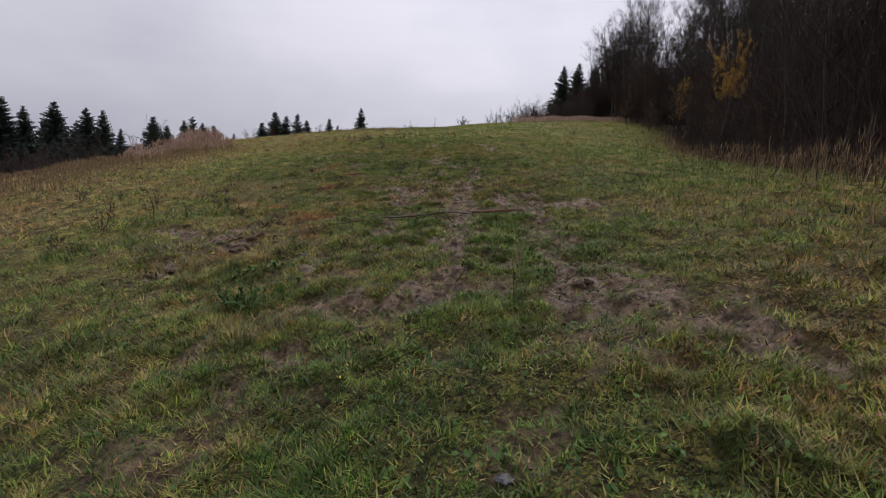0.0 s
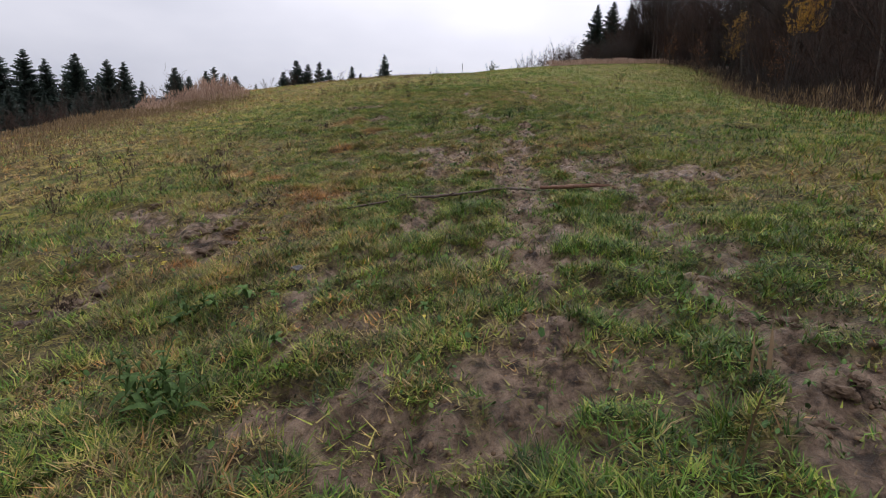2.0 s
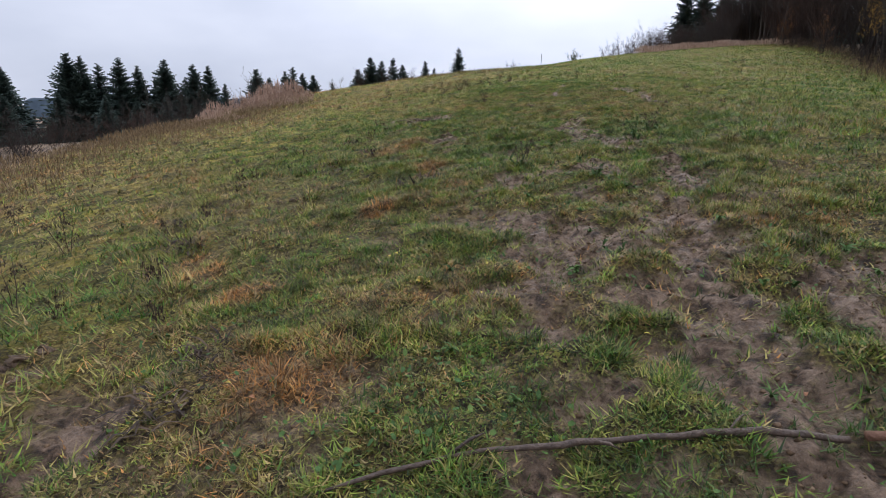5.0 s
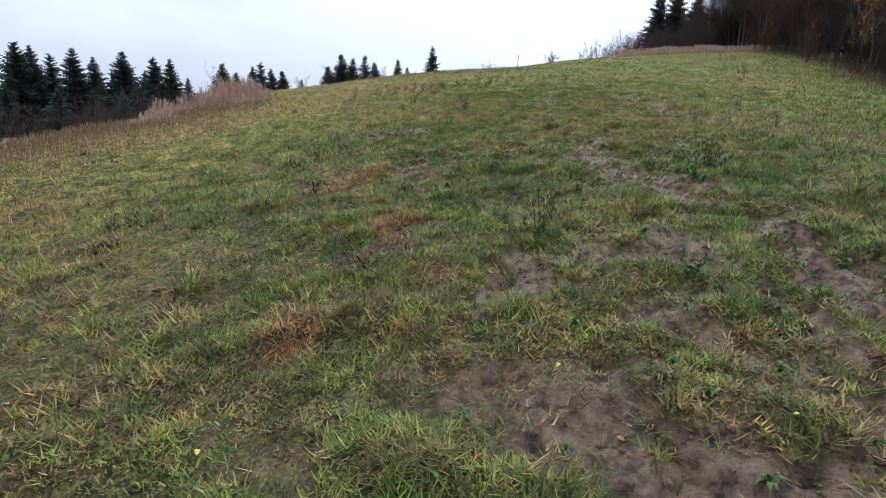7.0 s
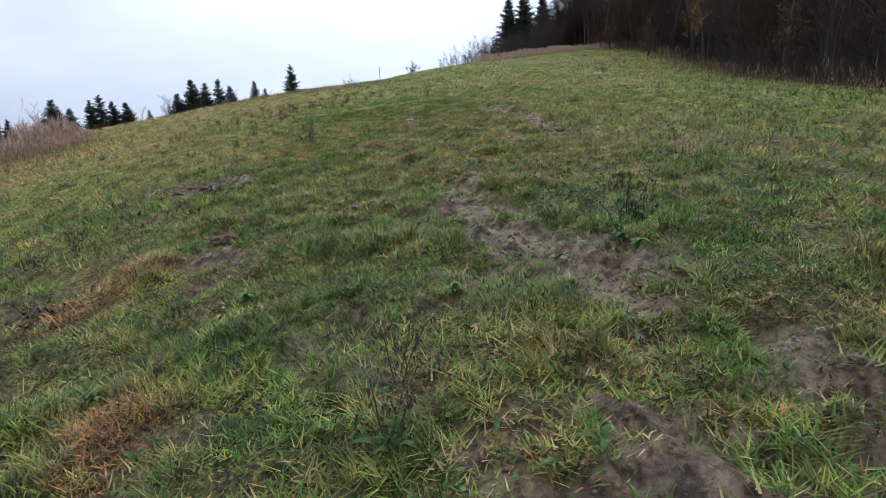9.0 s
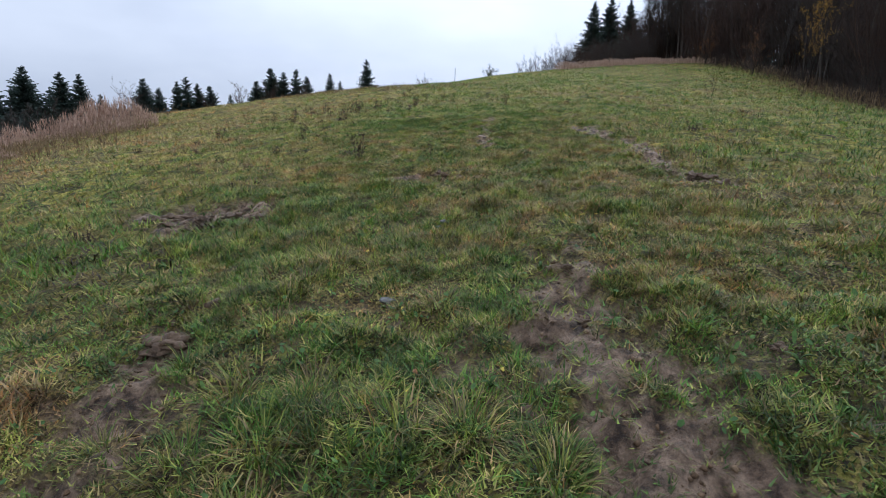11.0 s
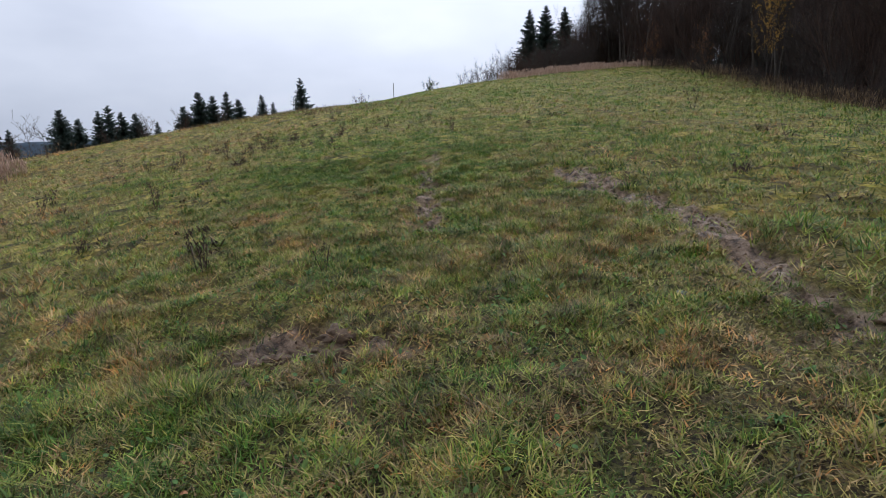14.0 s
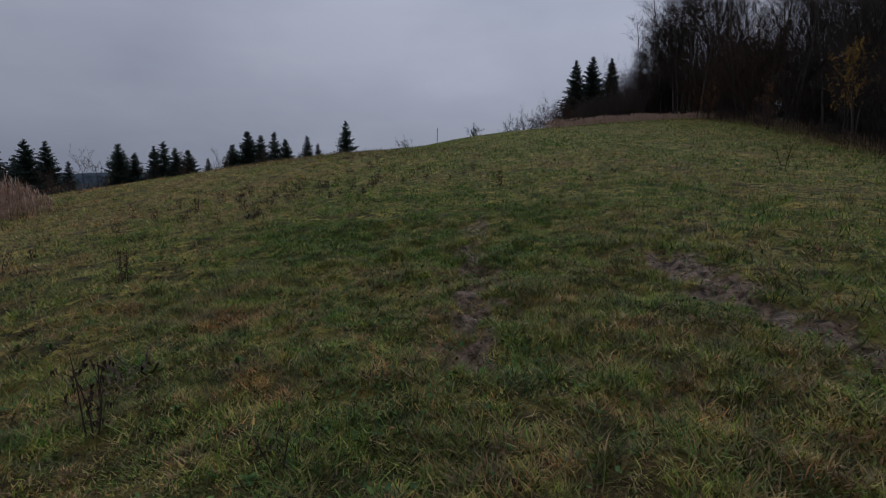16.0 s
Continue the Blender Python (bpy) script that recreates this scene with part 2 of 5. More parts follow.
M_gold = island_material("yellow_leaves", [(0.1, (0.3, 0.15, 0.02)), (0.5, (0.5, 0.27, 0.03)), (0.9, (0.62, 0.4, 0.06))], 0.6, 0.3, 30)
M_rust = island_material("rusty_leaves", [(0.1, (0.1, 0.045, 0.02)), (0.5, (0.2, 0.085, 0.03)), (0.9, (0.3, 0.14, 0.045))], 0.7, 0.2, 30)
M_leaf = island_material("green_leaves", [(0.1, (0.035, 0.075, 0.022)), (0.5, (0.07, 0.13, 0.035)), (0.9, (0.13, 0.19, 0.04))], 0.75, 0.2, 45, 0.3)
M_leaf_dark = island_material("dark_green_leaves", [(0.1, (0.022, 0.05, 0.014)), (0.5, (0.045, 0.085, 0.02)), (0.9, (0.075, 0.12, 0.03))], 0.75, 0.2, 45, 0.3)
M_litter = island_material("fallen_leaf", [(0.1, (0.16, 0.07, 0.03)), (0.5, (0.3, 0.13, 0.06)), (0.9, (0.4, 0.22, 0.1))], 0.7, 0.3, 40, 0.3)
M_yleaf = island_material("yellow_fallen_leaf", [(0.1, (0.4, 0.28, 0.03)), (0.5, (0.55, 0.42, 0.05)), (0.9, (0.6, 0.5, 0.12))], 0.6, 0.3, 40, 0.3)
M_clod = island_material("wet_earth", [(0.1, (0.03, 0.017, 0.009)), (0.5, (0.085, 0.052, 0.029)), (0.9, (0.17, 0.11, 0.065))], 0.75, 0.35, 25, 0.9)
M_crumb = island_material("earth_crumbs", [(0.1, (0.05, 0.028, 0.014)), (0.5, (0.13, 0.08, 0.043)), (0.9, (0.24, 0.16, 0.095))], 0.8, 0.25, 40, 0.4)
M_stone = island_material("grey_stone", [(0.1, (0.06, 0.058, 0.056)), (0.5, (0.12, 0.115, 0.11)), (0.9, (0.2, 0.195, 0.19))], 0.8, 0.3, 22, 0.5)
M_stick = island_material("wet_bark", [(0.1, (0.028, 0.018, 0.013)), (0.5, (0.075, 0.048, 0.034)), (0.9, (0.15, 0.105, 0.075))], 0.6, 0.4, 28, 0.9)
M_split = island_material("split_wood", [(0.1, (0.08, 0.036, 0.022)), (0.5, (0.17, 0.085, 0.052)), (0.9, (0.27, 0.16, 0.1))], 0.7, 0.3, 35, 0.8)
M_wood = island_material("weathered_wood", [(0.1, (0.12, 0.1, 0.08)), (0.5, (0.24, 0.21, 0.17)), (0.9, (0.36, 0.32, 0.27))], 0.8, 0.25, 30, 0.7)
# aerial haze put into the base colour: bluish grey instead of forest green
M_hill = island_material("hazed_distant_forest", [(0.2, (0.055, 0.075, 0.095)), (0.6, (0.075, 0.1, 0.125)), (0.9, (0.095, 0.125, 0.15))], 0.95, 0.1, 0.05)

# ---- shape of the land ----
rng = np.random.default_rng(7)
TERMS = [(0, 0, 1.513), (0, 1, 4.075), (0, 2, -0.193), (0, 3, -0.018), (0, 4, -0.003), (1, 0, 3.651), (1, 1, -8.303), (1, 2, 14.358),
         (1, 3, -5.055), (2, 0, -6.946), (2, 1, -2.116), (2, 2, 2.736), (3, 0, -5.318), (3, 1, 2.162), (4, 0, -0.895)]


def soft_clip(v, lo, hi, s=4.0):
    v = lo + s * np.logaddexp(0, (v - lo) / s)
    return hi - s * np.logaddexp(0, (hi - v) / s)


def value_noise(x, y, size, seed=0.0):
    u, v = np.asarray(x, float) / size + seed * 7.3, np.asarray(y, float) / size - seed * 3.1
    i, j = np.floor(u), np.floor(v)
    a, b = u - i, v - j
    a, b = a * a * (3 - 2 * a), b * b * (3 - 2 * b)

    def h(p, q):
        w = np.sin(p * 127.1 + q * 311.7 + seed * 17.0) * 43758.5453
        return w - np.floor(w)

    return (h(i, j) * (1 - a) + h(i + 1, j) * a) * (1 - b) + (h(i, j + 1) * (1 - a) + h(i + 1, j + 1) * a) * b


def fbm(x, y, size, seed=0.0, octaves=4):
    out, amp, tot = 0.0, 1.0, 0.0
    for k in range(octaves):
        out, tot = out + amp * value_noise(x, y, size / 2**k, seed + k), tot + amp
        amp *= 0.55
    return out / tot


def hill(x, y):
    """The smooth rise: a convex shoulder that climbs ahead and drops to the left."""
    x, y = np.asarray(x, float), np.asarray(y, float)
    a, b = soft_clip(x, -48, 30), soft_clip(y, -14, 86)
    z = sum(c * (a / 40) ** i * ((b - 15) / 40) ** j for i, j, c in TERMS)
    away = np.hypot(np.minimum(x - a, 0), y - b)
    z = z - 16 * (1 - np.exp(-away / 160)) - 10 * (1 - np.exp(-np.maximum(0, -x - 20) ** 2 / 420)) / (1 + np.exp(np.clip((y - 39) / 4.5, -50, 50))) - 0.15 * np.exp(-((x - 1.8) ** 2 + (y - 9.0) ** 2) / 6) + 1.3 * np.exp(-((x + 25) ** 2 + (y - 47) ** 2) / 70)
    z = z + 1.15 * np.exp(-((x + 14.4) / 12) ** 2 - ((y - 54.3) / 8.5) ** 2) + 0.3 * np.exp(-((x + 1) / 7) ** 2 - ((y - 76) / 12) ** 2)
    return z + 17 * np.exp(-((x - 55) / 60) ** 2 - ((y - 190) / 50) ** 2)


STREAKS = []


def streak(width, *places):
    STREAKS.append((width, places))


# worn, muddy lines and bare spots trodden along the slope
streak(0.2, (-1.13, 12.1), (-0.96, 10.0), (-0.85, 8.8), (-0.97, 8.2), (-0.98, 7.6))
streak(0.3, (0.3, 11.5), (0.0, 10.3), (0.1, 9.4), (0.26, 8.6), (0.2, 8.2))
streak(0.17, (0.2, 8.2), (0.1, 7.3), (0.08, 5.9), (-0.03, 5.3), (-0.1, 4.3))
streak(0.3, (1.35, 10.4), (1.45, 9.6), (1.3, 8.5))
streak(0.2, (1.3, 8.5), (1.2, 7.2), (1.1, 5.6), (1.05, 5.0), (1.1, 4.5))
streak(0.36, (1.05, 5.1), (1.15, 4.5), (1.4, 4.1), (1.8, 3.7), (1.9, 3.2))
streak(0.3, (2.3, 9.0), (1.5, 9.6))
streak(0.28, (-3.35, 8.7), (-3.4, 8.2), (-3.2, 7.7), (-2.9, 7.1))
streak(0.24, (-4.9, 9.4), (-3.8, 8.0), (-3.6, 6.4))
streak(0.2, (-1.5, 6.7), (-1.67, 6.5), (-1.6, 5.7), (-1.4, 4.8))
streak(0.08, (-1.4, 4.8), (-1.1, 3.7), (-0.9, 2.9))
streak(0.25, (-0.9, 11.7), (-0.97, 10.9), (-1.04, 10.3), (-0.9, 9.6))
streak(0.34, (-1.2, 11.8), (-0.95, 11.5), (-0.85, 11.1))
streak(0.32, (-0.4, 11.1), (-0.68, 10.6))
streak(0.2, (-0.49, 18.2), (-0.25, 16.8), (0.04, 15.8), (0.3, 15.2))
streak(0.22, (0.5, 14.5), (0.5, 13.9), (0.55, 13.4), (0.5, 12.9), (0.25, 12.1), (-0.1, 11.3))
streak(0.22, (-1.7, 13.7), (-1.6, 13.2))
streak(0.2, (-0.96, 14.0), (-0.9, 13.7))
streak(0.24, (-0.72, 18.9), (-0.72, 18.4), (-0.66, 17.96))
streak(0.33, (-0.66, 17.96), (-0.62, 17.6), (-0.56, 17.2), (-0.45, 16.7))
streak(0.24, (-0.45, 17.0), (-0.42, 16.3), (-0.28, 15.8), (-0.17, 15.5), (-0.1, 14.9))
streak(0.15, (-0.83, 19.0), (-0.7, 18.8), (-0.6, 18.5))
streak(0.28, (1.0, 27.6), (1.28, 26.4), (1.5, 25.1), (1.54, 24.0), (1.45, 23.3), (1.35, 22.1), (1.65, 21.4))
streak(0.16, (-0.91, 29.8), (-1.06, 25.9), (-1.1, 24.9))
streak(0.42, (-5.1, 21.0), (-4.5, 20.95), (-3.8, 20.95))
streak(0.18, (-3.2, 18.0), (-3.0, 16.7), (-2.65, 15.8))
streak(0.25, (-2.25, 22.5), (-1.9, 22.45), (-1.65, 22.35))
DRY_SPOTS = [(-2.44, 9.14, 0.55), (-4.46, 11.3, 0.3), (-2.95, 12.5, 0.3), (-2.8, 14.6, 0.45), (-4.15, 10.86, 0.32), (-3.34, 10.3, 0.3),
             (-3.86, 17.0, 0.6), (-4.07, 16.4, 0.5), (-2.7, 14.0, 0.3), (-3.2, 26.0, 0.5), (3.2, 25.4, 0.35), (-2.9, 7.0, 0.3)]


CHURNED = [(0.4, 9.8, 1.5), (1.6, 9.4, 0.9), (-0.6, 10.8, 0.9), (0.2, 13.2, 0.9), (1.4, 4.4, 0.8), (-3.5, 8.2, 0.8), (-1.2, 4.6, 0.9), (-0.4, 15.8, 0.7), (-1.0, 13.6, 0.8), (-4.4, 20.8, 0.7), (0.2, 7.2, 0.7), (-0.9, 6.6, 0.6)]


def mud_at(x, y):
    """0 where the turf is whole, 1 where bare earth shows."""
    x, y = np.asarray(x, float), np.asarray(y, float)
    wob = 0.75 * (fbm(x, y, 0.5, 3) - 0.5) + 0.6 * (fbm(x, y, 0.15, 5, 2) - 0.5)
    best = np.full(np.shape(x), 9.0)
    for w, pts in STREAKS:
        for (ax, ay), (bx, by) in zip(pts, pts[1:]):
            s = np.clip(((x - ax) * (bx - ax) + (y - ay) * (by - ay)) / ((bx - ax) ** 2 + (by - ay) ** 2), 0, 1)
            best = np.minimum(best, np.hypot(x - ax - s * (bx - ax), y - ay - s * (by - ay)) - w)
    m = np.clip((0.02 - best - wob) / 0.14, 0, 1)
    trodden = np.exp(-((x + 0.06 * y - 0.1) / 2.6) ** 2) * np.clip((34 - y) / 10, 0, 1)
    churn = sum(np.exp(-(((x - cx) ** 2 + (y - cy) ** 2) / cr**2)) for cx, cy, cr in CHURNED)
    m = np.maximum(m, np.clip((fbm(x, y, 0.42, 13) - 0.66 + 0.17 * np.minimum(churn, 1)) / 0.09, 0, 1) * np.minimum(1, 2 * churn))
    bare = np.clip((fbm(x, y, 0.6, 11) - 0.57 + 0.02 * trodden) / 0.08, 0, 1) * trodden * np.clip((22 - y) / 8, 0.25, 1)
    return np.clip(np.maximum(m, 0.75 * bare), 0, 1)


def dry_at(x, y):
    """0 fresh green, 1 bleached and orange."""
    x, y = np.asarray(x, float), np.asarray(y, float)
    d = 0.18 - 0.08 * np.clip((y - 14) / 4, 0, 1) + 0.32 * np.clip((fbm(x, y, 2.6, 21) - 0.33) / 0.36, 0, 1)
    d = d + 0.7 * (fbm(x, y, 0.3, 25, 3) - 0.5) + 0.3 * (fbm(x, y, 1.3, 29, 2) - 0.5)
    for px, py, pr in DRY_SPOTS:
        d = np.maximum(d, (0.8 if py > 12.8 else 1.0) * np.clip(1.35 - np.hypot(x - px, y - py) / pr - 0.8 * (fbm(x, y, 0.25, 27, 2) - 0.5), 0, 1))
    far_left = np.clip((-x - 4.5 + 0.02 * y) / 8, 0, 1) * 0.3
    lush = np.exp(-((x - 0.7) / 1.0) ** 2) * np.clip((9 - y) / 3, 0, 1) * 0.25
    return np.clip(d + far_left - lush, 0.1, 1)


def ground_z(x, y):
    x, y = np.asarray(x, float), np.asarray(y, float)
    near = np.clip(1.3 - np.hypot(x, np.minimum(y, 0) + np.maximum(y - 40, 0)) / 40, 0, 1)
    m = mud_at(x, y)
    z = hill(x, y) + 0.12 * (fbm(x, y, 2.2, 31) - 0.5) * near + 0.17 * (fbm(x, y, 0.42, 33, 3) - 0.5) * near
    return z - 0.05 * m + 0.25 * m * (fbm(x, y, 0.2, 35, 3) - 0.5)


def build_mesh(name, verts, loops, sizes, mats, attrs=None, smooth=False, mat_index=None):
    me = bpy.data.meshes.new(name)
    verts, loops, sizes = np.asarray(verts, np.float32), np.asarray(loops, np.int32), np.asarray(sizes, np.int32)
    me.vertices.add(len(verts))
    me.vertices.foreach_set("co", verts.ravel())
    me.loops.add(len(loops))
    me.loops.foreach_set("vertex_index", loops)
    me.polygons.add(len(sizes))
    me.polygons.foreach_set("loop_start", np.r_[0, np.cumsum(sizes)[:-1]].astype(np.int32))
    me.polygons.foreach_set("loop_total", sizes)
    if smooth:
        me.polygons.foreach_set("use_smooth", np.ones(len(sizes), bool))
    for m in mats:
        me.materials.append(m)
    if mat_index is not None:
        me.polygons.foreach_set("material_index", np.asarray(mat_index, np.int32))
    for key, val in (attrs or {}).items():
        me.attributes.new(key, "FLOAT", "POINT").data.foreach_set("value", np.asarray(val, np.float32))
    me.update(calc_edges=True)
    me.validate()
    return me


class Shape:
    """Collects vertices and faces of one mesh."""

    def __init__(self):
        self.v, self.f = [], []

    def add(self, verts, faces):
        k = len(self.v)
        self.v.extend(verts)
        self.f.extend([tuple(i + k for i in f) for f in faces])

    def tube(self, pts, radii, sides=5, cap=True):
        k, n = len(self.v), len(pts)
        for i, p in enumerate(pts):
            d = (pts[min(i + 1, n - 1)] - pts[max(i - 1, 0)])
            d = d.normalized() if d.length > 1e-9 else Vector((0, 0, 1))
            a = d.orthogonal().normalized()
            b = d.cross(a)
            for s in range(sides):
                t = 2 * math.pi * s / sides
                self.v.append(p + (a * math.cos(t) + b * math.sin(t)) * radii[i])
        for i in range(n - 1):
            for s in range(sides):
                t = (s + 1) % sides
                self.f.append((k + i * sides + s, k + i * sides + t, k + (i + 1) * sides + t, k + (i + 1) * sides + s))
        if cap:
            self.f.append(tuple(k + (n - 1) * sides + s for s in range(sides)))
            self.f.append(tuple(k + s for s in reversed(range(sides))))

    def spike(self, p, q, r):
        d = (q - p).normalized()
        a = d.orthogonal().normalized() * r
        b = d.cross(a)
        k = len(self.v)
        self.v.extend([p + a, p - 0.5 * a + 0.87 * b, p - 0.5 * a - 0.87 * b, q])
        self.f.extend([(k, k + 1, k + 3), (k + 1, k + 2, k + 3), (k + 2, k, k + 3)])

    def mesh(self, name, mat, smooth=False):
        me = bpy.data.meshes.new(name)
        me.from_pydata([tuple(v) for v in self.v], [], self.f)
        me.materials.append(mat)
        if smooth:
            me.polygons.foreach_set("use_smooth", np.ones(len(me.polygons), bool))
        me.update()
        return me


def part(name, shape, mat, parent, label="", smooth=False):
    ob = new(name, shape.mesh(name, mat, smooth) if isinstance(shape, Shape) else shape)
    ob.parent = parent
    return tagged(ob, label) if label else ob


def on_ground(x, y, sink=0.02):
    return float(ground_z(np.array([x]), np.array([y]))[0]) - sink


def wood_bound(y):
    """Where the meadow ends and the floor of the wood begins."""
    return np.where(y < 62, 17.5 + 0.28 * (y - 33.6), 25.5 - 0.13 * (y - 62))


# ---- the ground: one sheet out to the horizon ----


def grid_lines(lo, hi, step, reach):
    core = np.arange(lo, hi + step / 2, step)
    out = [core[-1]]
    d = step
    while out[-1] < reach:
        d *= 1.16
        out.append(out[-1] + d)
    low = [core[0]]
    d = step
    while low[-1] > -reach:
        d *= 1.16
        low.append(low[-1] - d)
    return np.r_[low[:0:-1], core, out[1:]]


gx, gy = grid_lines(-4.8, 3.2, 0.048, 2600), grid_lines(1.5, 27.5, 0.048, 2600)
GX, GY = np.meshgrid(gx, gy)
nx, ny = len(gx), len(gy)
flat_x, flat_y = GX.ravel(), GY.ravel()
idx = (np.arange(ny - 1)[:, None] * nx + np.arange(nx - 1)[None]).ravel()
quads = np.stack([idx, idx + 1, idx + nx + 1, idx + nx], 1).ravel()
ground = new("ground", build_mesh("ground", np.stack([flat_x, flat_y, ground_z(flat_x, flat_y)], 1), quads, np.full(len(idx), 4), [M_ground],
                                  {"mud": np.maximum(mud_at(flat_x, flat_y), 0.85 * np.clip(np.maximum((-flat_x - 46) / 8, (flat_x - wood_bound(flat_y)) / 2), 0, 1)), "dry": dry_at(flat_x, flat_y), "canopy": np.clip((np.hypot(flat_x + 0.06 * flat_y, np.maximum(flat_y - 19, 0)) - 2.6) / 5, 0, 1)}, True))
tagged(ground, "sloping autumn meadow with worn turf and muddy trodden lines", "meadow", kind="structure")

# ---- grass ----


def blades(x, y, length, width, lean, heading, full=True, dry=None, lift=0.0, tone=None):
    """Vertices and faces of curved blades that stand on the ground at x, y."""
    n = len(x)
    z = ground_z(x, y) - 0.008 + lift
    ch, sh = np.cos(heading), np.sin(heading)
    px, py = -sh * width / 2, ch * width / 2
    root = np.stack([x, y, z], 1)
    side = np.stack([px, py, 0 * px], 1)
    mid = root + np.stack([ch * length * 0.5 * np.sin(lean * 0.6), sh * length * 0.5 * np.sin(lean * 0.6), length * 0.5 * np.cos(lean * 0.6)], 1)
    reach = length * 0.5
    tip = mid + np.stack([ch * reach * np.sin(lean * 1.35), sh * reach * np.sin(lean * 1.35), reach * np.cos(lean * 1.35)], 1)
    d = np.stack([dry_at(x, y) if dry is None else dry, rng.random(n) if tone is None else tone], 1)
    if full:
        v = np.stack([root - side, root + side, mid + side * 0.8, mid - side * 0.8, tip], 1).reshape(-1, 3)
        k = np.arange(n)[:, None] * 5
        loops = (k + np.array([0, 1, 2, 3, 3, 2, 4])).ravel()
        return v, loops, np.tile([4, 3], n), np.repeat(d, 5, 0)
    v = np.stack([root - side, root + side, tip], 1).reshape(-1, 3)
    k = np.arange(n)[:, None] * 3
    return v, (k + np.array([0, 1, 2])).ravel(), np.full(n, 3), np.repeat(d, 3, 0)


def scatter(count, x0, x1, y0, y1, keep):
    x, y = rng.uniform(x0, x1, count), rng.uniform(y0, y1, count)
    k = rng.random(count) < keep(x, y)
    return x[k], y[k]


def off_line(x, y):
    return np.abs(x + 0.06 * y)


def grass_object(name, label, groups, mat=M_grass):
    V, L, S, D, base = [], [], [], [], 0
    for v, l, s, d in groups:
        V.append(v), L.append(l + base), S.append(s), D.append(d)
        base += len(v)
    ob = new(name, build_mesh(name, np.concatenate(V), np.concatenate(L), np.concatenate(S), [mat], {"dry": np.concatenate(D)[:, 0], "tone": np.concatenate(D)[:, 1]}))
    return tagged(ob, label, "grass", kind="stuff")


def turf(count, x0, x1, y0, y1, size, width, per, spread, band, full=True, lean=(0.5, 1.5), bare=0.92, shift=0.0, gaps=0.3, lift=0.0, bright=0.0):
    """Clumps of blades: per blades round each centre, thinned where the earth is bare."""
    cx, cy = scatter(count, x0, x1, y0, y1, lambda x, y: band(x, y) * (1 - bare * mud_at(x, y)) * np.clip(3.6 * fbm(x, y, 0.26, 41, 3) - 0.95, gaps, 1))
    vig = -0.4 + 1.3 * fbm(cx, cy, 0.9, 43, 3) + 1.6 * fbm(cx, cy, 0.3, 47, 2) + rng.normal(0, 0.12, len(cx))
    x = np.repeat(cx, per) + rng.normal(0, spread, len(cx) * per)
    y = np.repeat(cy, per) + rng.normal(0, spread, len(cx) * per)
    vig, m = np.repeat(vig, per), len(x)
    ang = np.arctan2(y - np.repeat(cy, per), x - np.repeat(cx, per)) + rng.normal(0, 1.3, m)
    length = size * np.clip(vig, 0.3, 2) * rng.uniform(0.55, 1.35, m)
    sere = rng.normal(0, 0.17, len(cx)) + np.where(rng.random(len(cx)) < 0.12, 0.28, 0.0)
    dry = np.clip(shift + dry_at(x, y) + np.repeat(sere, per) + rng.normal(0, 0.07, m), 0, 1)
    tone = np.clip(bright + np.repeat(rng.beta(0.9, 0.9, len(cx)), per) + 0.13 * fade(y, 16, 30) + rng.normal(0, 0.12, m), 0, 1)
    return blades(x, y, length, width * rng.uniform(0.6, 1.4, m), rng.uniform(*lean, m), ang, full, dry, lift * rng.random(m), tone)


def fade(v, lo, hi):
    """0 under lo, 1 over hi."""
    return np.clip((v - lo) / (hi - lo), 0, 1)


def beyond(x, y):
    """Metres outside the trodden strip, counted sideways or ahead."""
    return np.maximum(off_line(x, y), 2.6 + (y - 31))


def trodden_strip(x, y):
    """The trodden strip, where the turf is finest."""
    return 1 - fade(beyond(x, y), 2.2, 3.4)


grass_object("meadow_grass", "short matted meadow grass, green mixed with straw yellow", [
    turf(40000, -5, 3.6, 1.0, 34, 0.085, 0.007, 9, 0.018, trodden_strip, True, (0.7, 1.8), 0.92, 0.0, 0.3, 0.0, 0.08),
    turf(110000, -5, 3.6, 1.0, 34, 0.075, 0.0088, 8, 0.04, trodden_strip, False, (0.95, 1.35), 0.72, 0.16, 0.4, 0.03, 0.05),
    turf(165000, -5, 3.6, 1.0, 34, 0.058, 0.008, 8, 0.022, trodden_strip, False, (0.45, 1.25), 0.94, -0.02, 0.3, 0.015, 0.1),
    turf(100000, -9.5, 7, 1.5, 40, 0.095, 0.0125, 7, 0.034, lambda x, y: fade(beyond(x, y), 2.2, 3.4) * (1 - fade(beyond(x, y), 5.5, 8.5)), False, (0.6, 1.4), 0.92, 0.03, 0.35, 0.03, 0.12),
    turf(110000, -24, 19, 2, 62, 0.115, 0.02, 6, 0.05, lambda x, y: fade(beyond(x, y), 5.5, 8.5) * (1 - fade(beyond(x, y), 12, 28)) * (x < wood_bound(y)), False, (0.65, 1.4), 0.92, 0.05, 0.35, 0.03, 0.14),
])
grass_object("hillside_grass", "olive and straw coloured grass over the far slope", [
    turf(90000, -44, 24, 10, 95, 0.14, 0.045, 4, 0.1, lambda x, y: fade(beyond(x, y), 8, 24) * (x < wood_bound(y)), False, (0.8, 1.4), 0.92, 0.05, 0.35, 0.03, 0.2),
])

# ---- conifers ----


def rot(v, a):
    return Vector((v.x * math.cos(a) - v.y * math.sin(a), v.x * math.sin(a) + v.y * math.cos(a), v.z))


